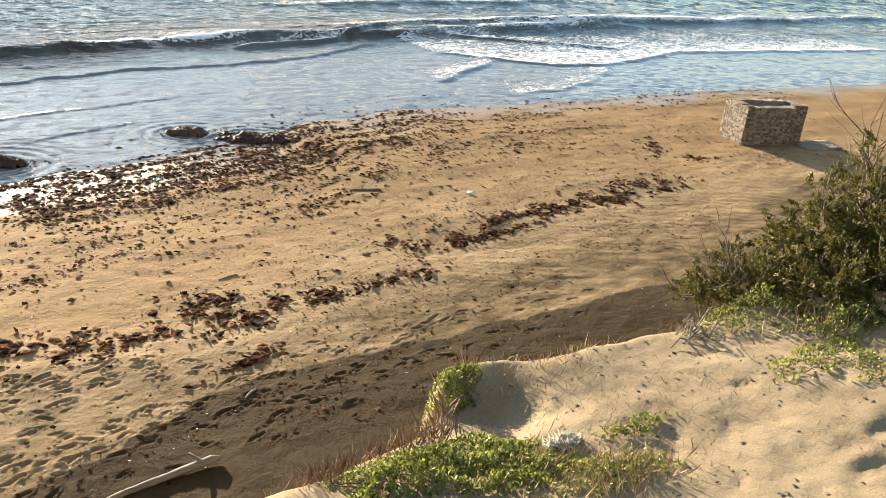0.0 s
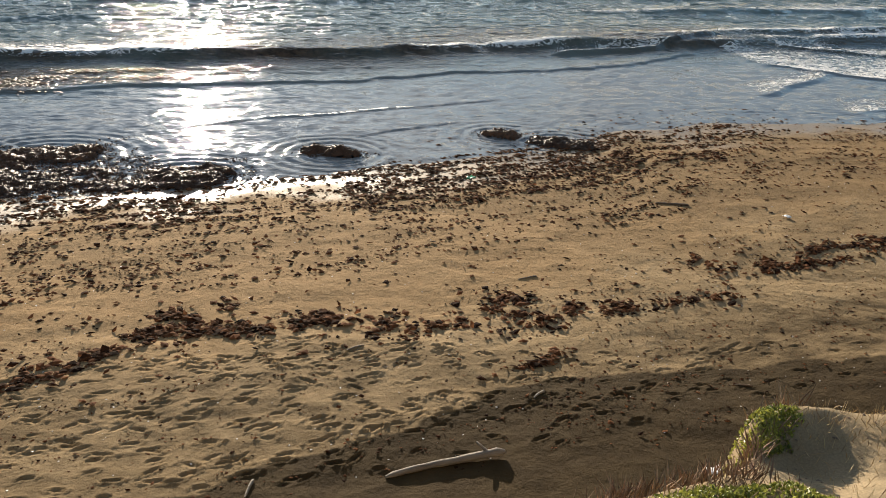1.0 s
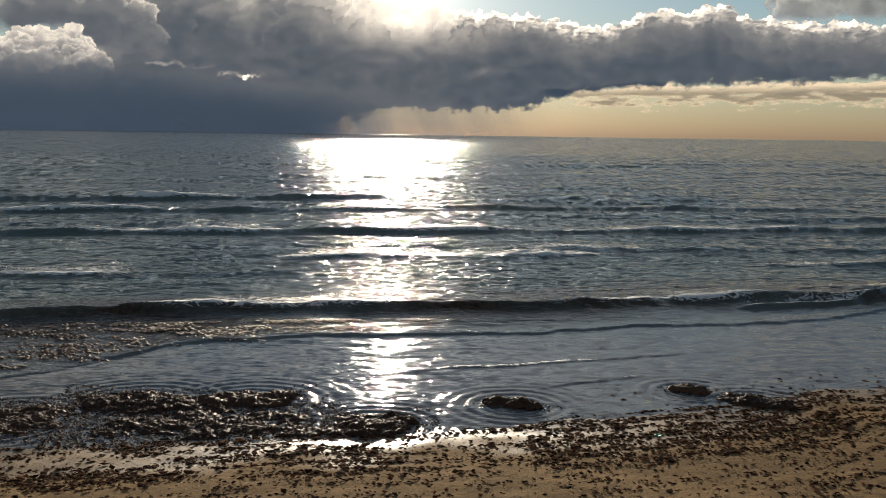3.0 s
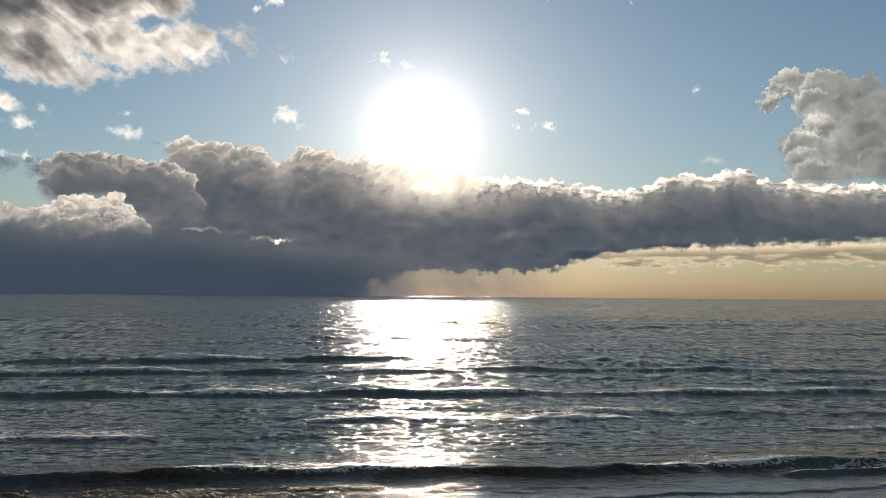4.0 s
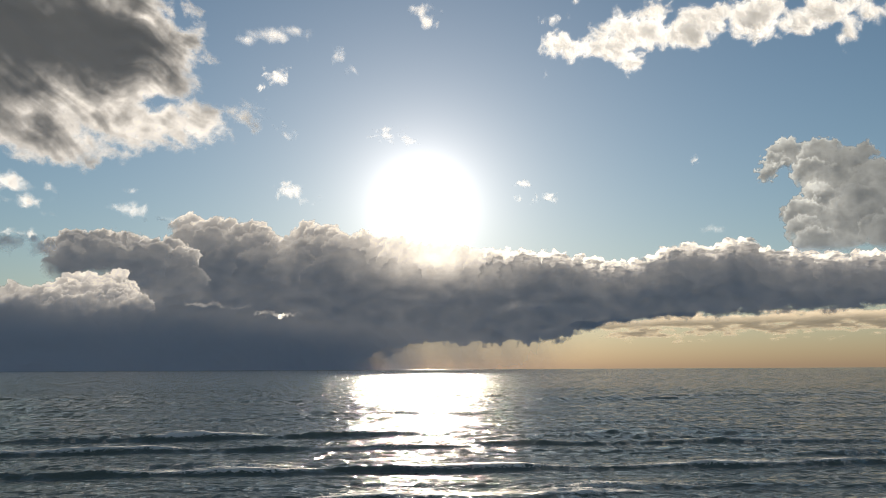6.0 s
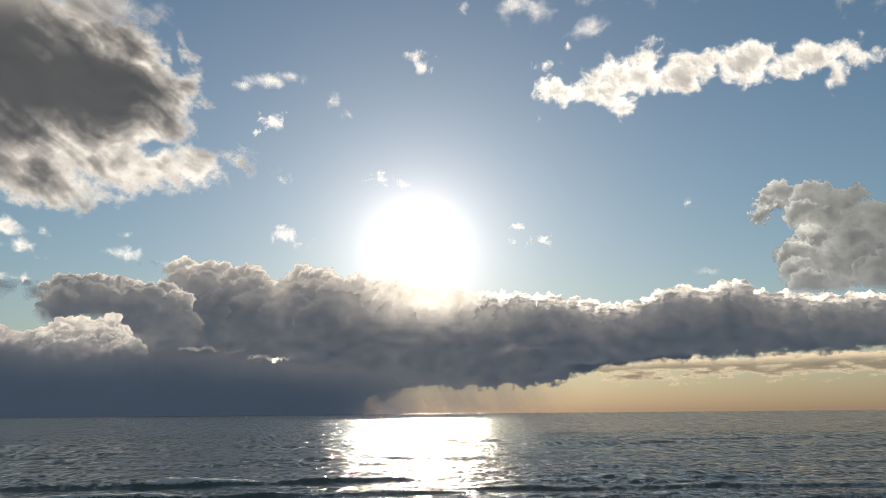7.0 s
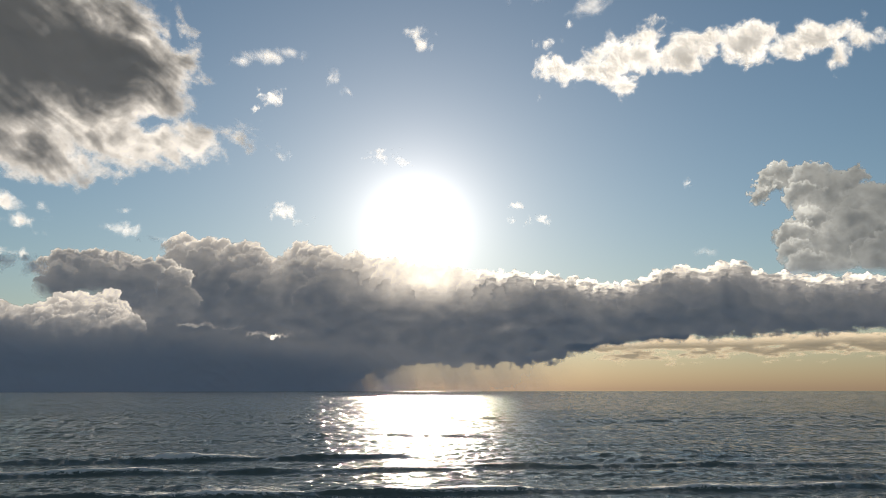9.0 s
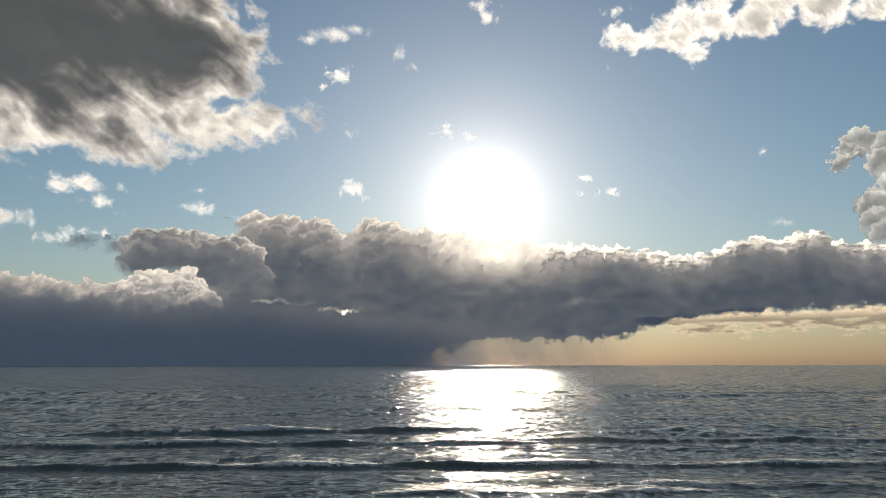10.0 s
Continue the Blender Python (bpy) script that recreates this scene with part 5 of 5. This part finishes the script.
def build_tank():
    corner, way = Vector((25.05, 16.15, 0)), Vector((0.934, -0.357, 0))
    side = Vector((0.357, 0.934, 0))
    base = float(height(26, 16.2)) - 0.02
    thing = empty("stone_tank", (corner.x, corner.y, base))

    def at(u, v):
        p = way * u + side * v
        return (p.x, p.y)

    stone_wall("front_wall", at(0, 0), at(1.85, 0), 1.30, 0.24, 1, thing)
    stone_wall("end_wall", at(0, 1.35), at(0, 0.0), 1.30, 0.24, 2, thing)
    stone_wall("back_wall", at(2.55, 1.35), at(0, 1.35), 1.28, 0.24, 3, thing)
    stone_wall("far_end_wall", at(2.55, 0.3), at(2.55, 1.35), 1.30, 0.24, 4, thing)
    stone_wall("corner_pier", at(1.98, 0.30), at(2.55, 0.30), 1.33, 0.24, 5, thing)
    stone_wall("return_wall", at(1.85, 0.0), at(1.85, 0.5), 1.28, 0.22, 6, thing)
    tagged(thing, "roofless square tank of weathered rubble stone on the beach", "stone tank")
    # slab fallen beside it
    rng = random.Random(9)
    bm = bmesh.new()
    bmesh.ops.create_grid(bm, x_segments=14, y_segments=8, size=0.5)
    geo = bmesh.ops.extrude_face_region(bm, geom=bm.faces[:])
    for v in (g for g in geo["geom"] if isinstance(g, bmesh.types.BMVert)):
        v.co.z += 0.12
    for v in bm.verts:
        n = noise.noise(v.co * 3)
        v.co = Vector((v.co.x * 1.5 * (1 + 0.12 * noise.noise(Vector((v.co.y * 4, 1, 0)))), v.co.y * 0.8 * (1 + 0.2 * noise.noise(Vector((v.co.x * 4, 7, 0)))), v.co.z + 0.05 * n))
    slab = new("fallen_slab", bm_mesh("fallen_slab", bm, MORTAR, True))
    slab.matrix_world = pose(27.7, 14.9, float(height(27.7, 14.9)) - 0.05, 3, -4, -18)
    tagged(slab, "broken mortared stone slab lying beside the tank", "stone slab")


build_tank()

# ---- plants on the dune ----


def carpet(cx, cy, rx, ry, tall, count, leaf, material, label, seed, name="ground_cover_plant", size=(0.018, 0.042), stems=RED_STEM):
    """A low mat of leaves that swells from the sand, with creeping stems."""
    rng = np.random.default_rng(seed)
    base = float(height(cx, cy))
    thing = empty(name, (cx, cy, base))
    q, p = rng.uniform(0, 2 * math.pi, count), np.sqrt(rng.uniform(0, 1, count))
    edge = 1 + 0.45 * vnoise(np.cos(q) * 1.7 + seed, np.sin(q) * 1.7, seed) + 0.25 * vnoise(np.cos(q) * 5 + seed, np.sin(q) * 5, seed + 1)
    x, y = p * edge * np.cos(q) * rx, p * edge * np.sin(q) * ry
    tuft = fbm((x + cx) * 7, (y + cy) * 9, 3, seed + 3)
    keep = (rng.uniform(-0.9, 0.5, count) < tuft) | (p < 0.25)
    x, y, p, tuft, count = x[keep], y[keep], p[keep], tuft[keep], int(keep.sum())
    swell = tall * (1 - p**2) * (0.55 + 0.6 * np.clip(fbm((x + cx) * 3, (y + cy) * 3, 3, seed + 2) + 0.5, 0, 1.3))
    z = height(cx + x, cy + y) - base + swell * rng.uniform(0.3, 1.0, count) * (0.8 + 0.5 * tuft) + 0.01
    ways = np.stack([rng.normal(0, 0.6, count), rng.normal(0, 0.6, count), rng.uniform(0.2, 1.1, count)], 1)
    lengths = rng.uniform(*size, count)
    points, tris = blades(np.stack([x, y, z], 1), ways, lengths, lengths * leaf, rng, 0.35)
    part("leaves", raw_mesh("leaves", points, tris, 3, None, material, False), thing)
    limbs = []
    for k in range(max(8, count // 120)):
        a, r = rng.uniform(0, 2 * math.pi), rng.uniform(0.2, 0.95)
        px, py = r * rx * math.cos(a), r * ry * math.sin(a)
        g = float(height(cx + px, cy + py)) - base
        limbs.append(([(px * 0.7, py * 0.7, g + 0.01), (px, py, g + tall * 0.5), (px * 1.08 + rng.normal(0, 0.03), py * 1.08, g + tall * rng.uniform(0.4, 1.1))], [0.004, 0.0035, 0.002]))
    tagged(part("stems", tubes_mesh("stems", limbs, stems, 4), thing), kind="stuff")
    return tagged(thing, label, "plant", group="plants on the dune")


FIG = "low mat of fleshy green leaves creeping over sand"
carpet(2.55, 3.12, 0.26, 0.16, 0.13, 1900, 0.42, LEAF_FIG, FIG, 901)
carpet(1.95, 2.48, 0.48, 0.22, 0.12, 3600, 0.42, LEAF_FIG, FIG, 902)
carpet(2.35, 2.36, 0.26, 0.16, 0.08, 1200, 0.42, LEAF_FIG, FIG, 903)
carpet(2.62, 2.02, 0.34, 0.12, 0.07, 520, 0.25, LEAF_FIG, "thin yellow-green grass tuft on the dune", 904)
carpet(3.08, 2.22, 0.24, 0.09, 0.07, 420, 0.45, LEAF_FIG, FIG, 905)
carpet(2.32, 2.18, 0.34, 0.14, 0.09, 1500, 0.42, LEAF_FIG, FIG, 911)
carpet(2.72, 1.92, 0.30, 0.12, 0.08, 900, 0.25, LEAF_FIG, "thin yellow-green grass tuft on the dune", 912)
carpet(4.65, 2.1, 0.5, 0.2, 0.06, 900, 0.45, LEAF_FIG, FIG, 906)
carpet(4.9, 1.8, 0.4, 0.14, 0.05, 450, 0.45, LEAF_FIG, FIG, 907)
carpet(4.95, 2.85, 0.55, 0.26, 0.20, 1800, 0.42, LEAF_FIG, FIG, 908)
carpet(5.3, 2.35, 0.5, 0.22, 0.18, 1400, 0.42, LEAF_FIG, FIG, 909)
carpet(2.64, 2.30, 0.11, 0.07, 0.07, 220, 0.22, LEAF_SILVER, "small silvery-leaved plant on the sand", 910, "silvery_plant", (0.06, 0.10))


def grass_blades(name, spots, material, label, seed, tall, lean=0.35, wide=0.0017):
    """Thin dry blades standing in loose tufts."""
    rng = np.random.default_rng(seed)
    centres, ways, lengths = [], [], []
    for cx, cy, spread, n, scale in spots:
        n = int(n * 2.4)
        x, y = rng.normal(cx, spread, n), rng.normal(cy, spread * 0.5, n)
        l = rng.uniform(*tall, n) * scale
        w = np.stack([rng.normal(0, lean, n), rng.normal(0, lean, n), np.ones(n)], 1)
        w /= np.linalg.norm(w, axis=1, keepdims=True)
        centres.append(np.stack([x, y, height(x, y)], 1) + w * l[:, None] * 0.48)
        ways.append(w), lengths.append(l)
    lengths = np.concatenate(lengths)
    points, tris = blades(np.concatenate(centres), np.concatenate(ways), lengths, np.full(len(lengths), wide), rng, 0.12)
    return tagged(new(name, raw_mesh(name, points, tris, 3, None, material, False)), label, "grass", kind="stuff")


grass_blades("red_stems", ((1.55, 2.72, 0.10, 70, 0.7), (1.85, 2.80, 0.14, 90, 0.7), (2.1, 2.70, 0.14, 70, 0.7), (2.38, 2.98, 0.05, 40, 0.9), (2.26, 2.93, 0.05, 50, 0.8), (2.12, 2.86, 0.06, 24, 0.8), (2.75, 3.3, 0.12, 22, 0.8), (3.9, 3.3, 0.25, 16, 1.0)), RED_STEM, "thin reddish dry stems along the dune edge", 921, (0.10, 0.24))
grass_blades("dry_grass", ((2.9, 3.08, 0.16, 60, 0.5), (3.2, 2.95, 0.22, 110, 0.5), (3.5, 3.05, 0.10, 26, 0.7), (3.9, 3.1, 0.10, 20, 0.8), (2.5, 2.2, 0.25, 130, 0.6), (2.7, 1.9, 0.2, 160, 0.7), (3.0, 2.6, 0.4, 70, 0.4), (3.6, 2.2, 0.5, 80, 0.4), (4.4, 2.9, 0.12, 60, 0.7), (5.2, 2.4, 0.2, 80, 0.9)), STRAW, "dry yellow grass blades on the dune", 922, (0.06, 0.18), 0.6)


def dune_litter():
    rng = np.random.default_rng(924)
    n = 520
    x, y = rng.uniform(1.6, 5.6, n), rng.uniform(0.9, 3.1, n)
    ok = on_dune(x, y - 0.2)
    x, y = x[ok], y[ok]
    tagged(new("plant_litter", flakes("plant_litter", x, y, rng.uniform(0.008, 0.04, len(x)), rng, TWIG, 0.3)), "dry brown plant litter on the dune sand", "litter", kind="stuff")


dune_litter()


def twig_heap():
    rng = random.Random(12)
    cx, cy = 4.3, 2.78
    base = float(height(cx, cy))
    limbs = []
    for k in range(14):
        a, l = rng.uniform(0, 2 * math.pi), rng.uniform(0.08, 0.28)
        p = (rng.uniform(-0.12, 0.12), rng.uniform(-0.07, 0.07), 0.01)
        q = (p[0] + math.cos(a) * l, p[1] + math.sin(a) * l * 0.5, rng.uniform(0.0, 0.12))
        m = ((p[0] + q[0]) / 2, (p[1] + q[1]) / 2, max(p[2], q[2]) + 0.04)
        limbs.append(([p, m, q], [0.006, 0.005, 0.003]))
    ob = new("dead_twigs", tubes_mesh("dead_twigs", limbs, DRIFT, 5))
    ob.location = (cx, cy, base)
    tagged(ob, "small heap of bleached dead twigs on the dune", "twigs")


twig_heap()


def branches(rng, start, way, length, radius, depth, limbs, tips):
    n = 4
    line, radii = [Vector(start)], [radius]
    d = Vector(way).normalized()
    for i in range(n):
        d = (d + Vector((rng.uniform(-0.28, 0.28), rng.uniform(-0.28, 0.28), rng.uniform(-0.1, 0.22)))).normalized()
        line.append(line[-1] + d * length / n)
        radii.append(radius * (1 - 0.55 * (i + 1) / n))
    limbs.append(([tuple(p) for p in line], radii))
    tips.append(line[-1])
    if depth:
        for i in range(rng.randint(2, 4)):
            at = line[rng.randint(1, n)]
            out_way = (d + Vector((rng.uniform(-1, 1), rng.uniform(-1, 1), rng.uniform(-0.3, 0.6)))).normalized()
            branches(rng, at, out_way, length * rng.uniform(0.5, 0.75), radius * 0.5, depth - 1, limbs, tips)


def juniper():
    rng = random.Random(31)
    nrng = np.random.default_rng(31)
    bx, by = 6.05, 2.95
    base = float(height(bx, by)) - 0.05
    thing = empty("juniper_bush", (bx, by, base))
    lobes = ((-1.0, 0.2, 0.0, 0.28, 0.18), (-0.6, 0.22, 0.10, 0.36, 0.23), (0.15, 0.2, 0.27, 0.42, 0.30), (0.95, 0.1, 0.55, 0.60, 0.48), (-0.35, -0.75, -0.02, 0.40, 0.25), (0.5, 0.05, 0.36, 0.45, 0.34), (0.3, -0.2, 0.25, 0.5, 0.34), (1.0, -0.3, 0.35, 0.6, 0.4), (-0.45, -0.2, 0.05, 0.45, 0.28), (0.0, -0.5, 0.2, 0.55, 0.36), (0.7, -0.6, 0.4, 0.7, 0.45), (-0.6, -0.4, 0.08, 0.38, 0.3), (-0.15, -0.8, 0.12, 0.5, 0.36), (0.5, -1.0, 0.25, 0.6, 0.42), (1.5, -0.2, 0.6, 0.8, 0.5))
    limbs, tips = [], []
    for lx, ly, lz, r, h in lobes:
        branches(rng, (lx * 0.15, ly * 0.15, 0.0), (lx, ly, lz + 0.25), math.hypot(lx, ly, lz) * 0.55 + 0.05, 0.016, 1, limbs, tips)
    for k in range(7):
        f = rng.uniform(-0.15, 0.3)
        branches(rng, (-0.75 + f, 0.2, 0.10), (-1.0, rng.uniform(-0.1, 0.5), rng.uniform(-0.05, 0.55)), rng.uniform(0.3, 0.6), 0.009, 2, limbs, tips)
        branches(rng, (0.35 + 2 * f, 0.15, 0.45), (-0.9, rng.uniform(-0.2, 0.4), rng.uniform(0.2, 0.9)), rng.uniform(0.25, 0.5), 0.008, 1, limbs, tips)
    part("branchwork", tubes_mesh("branchwork", limbs, TWIG, 5, 0.1, rng), thing)
    pts, wys, lens = [], [], []
    for k, (lx, ly, lz, r, h) in enumerate(lobes):
        # sprays of needles gathered in clumps over each lobe
        for c in range(int(215 * r)):
            v = nrng.normal(size=3)
            v /= np.linalg.norm(v)
            shell = nrng.uniform(0.5, 1.16)
            p = np.array((lx, ly, lz)) + v * np.array((r, r, h)) * shell
            if p[2] < -0.05:
                continue
            n = int(nrng.integers(36, 70))
            stalk = v * 0.6 + nrng.normal(0, 0.5, 3) + np.array((0, 0, 0.35))
            stalk /= np.linalg.norm(stalk)
            along = nrng.uniform(0, 1, (n, 1))
            q = p + stalk * (along - 0.4) * nrng.uniform(0.10, 0.19) + nrng.normal(0, 0.022, (n, 3)) * (1.15 - along)
            pts.append(q)
            wys.append(nrng.normal(0, 0.5, (n, 3)) + stalk)
            lens.append(nrng.uniform(0.022, 0.06, n))
    lens = np.concatenate(lens)
    points, tris = blades(np.concatenate(pts), np.concatenate(wys), lens, lens * 0.32, nrng, 0.25)
    part("crown", raw_mesh("crown", points, tris, 3, None, LEAF_JUNIPER, False), thing, "dark olive and yellowish needle sprays")
    tagged(thing, "dense dark olive juniper bush on the dune", "bush")
    # leafless shrub behind it
    rng2 = random.Random(5)
    bx, by = 8.3, 3.75
    base = float(height(bx, by)) - 0.05
    limbs, tips = [], []
    for k in range(9):
        a = rng2.uniform(0, 6.28)
        branches(rng2, (rng2.uniform(-0.25, 0.25), rng2.uniform(-0.2, 0.2), 0), (math.cos(a) * 0.4 + 0.1, math.sin(a) * 0.3, 1.0), rng2.uniform(0.7, 1.1), 0.014, 2, limbs, tips)
    ob = new("bare_shrub", tubes_mesh("bare_shrub", limbs, TWIG, 4))
    ob.location = (bx, by, base)
    tagged(ob, "leafless grey-brown shrub with thin twigs", "shrub")


juniper()

# ---- litter ----
GREEN_PLASTIC = plain_material("green_plastic", (0.01, 0.16, 0.06), (0.03, 0.30, 0.12), 3, 0.35, 0)
WHITE_SCRAP = plain_material("white_plastic", (0.6, 0.6, 0.58), (0.85, 0.85, 0.82), 4, 0.5, 0.01)


def scrap(name, label, x, y, size, material, seed):
    """A crumpled bit of sheet."""
    rng = random.Random(seed)
    bm = bmesh.new()
    bmesh.ops.create_grid(bm, x_segments=7, y_segments=5, size=size / 2)
    for v in bm.verts:
        v.co.z = 0.03 + 0.05 * (1 + noise.noise(v.co * 14 + Vector((seed, 0, 0)))) * size * 4
        v.co.y *= 0.7
    bmesh.ops.solidify(bm, geom=bm.faces[:], thickness=0.006)
    ob = new(name, bm_mesh(name, bm, material, True))
    ob.matrix_world = pose(x, y, float(height(x, y)) - 0.02, rng.uniform(-8, 8), 4, rng.uniform(0, 180))
    tagged(ob, label, "litter")


scrap("plastic_scrap", "crumpled green plastic scrap among the seaweed", 6.3, 19.6, 0.22, GREEN_PLASTIC, 1)
scrap("plastic_scrap", "crumpled white plastic scrap at the dune foot", 6.0, 7.6, 0.22, WHITE_SCRAP, 2)
scrap("plastic_scrap", "pale plastic scrap on the dry sand", 12.9, 15.6, 0.18, WHITE_SCRAP, 3)
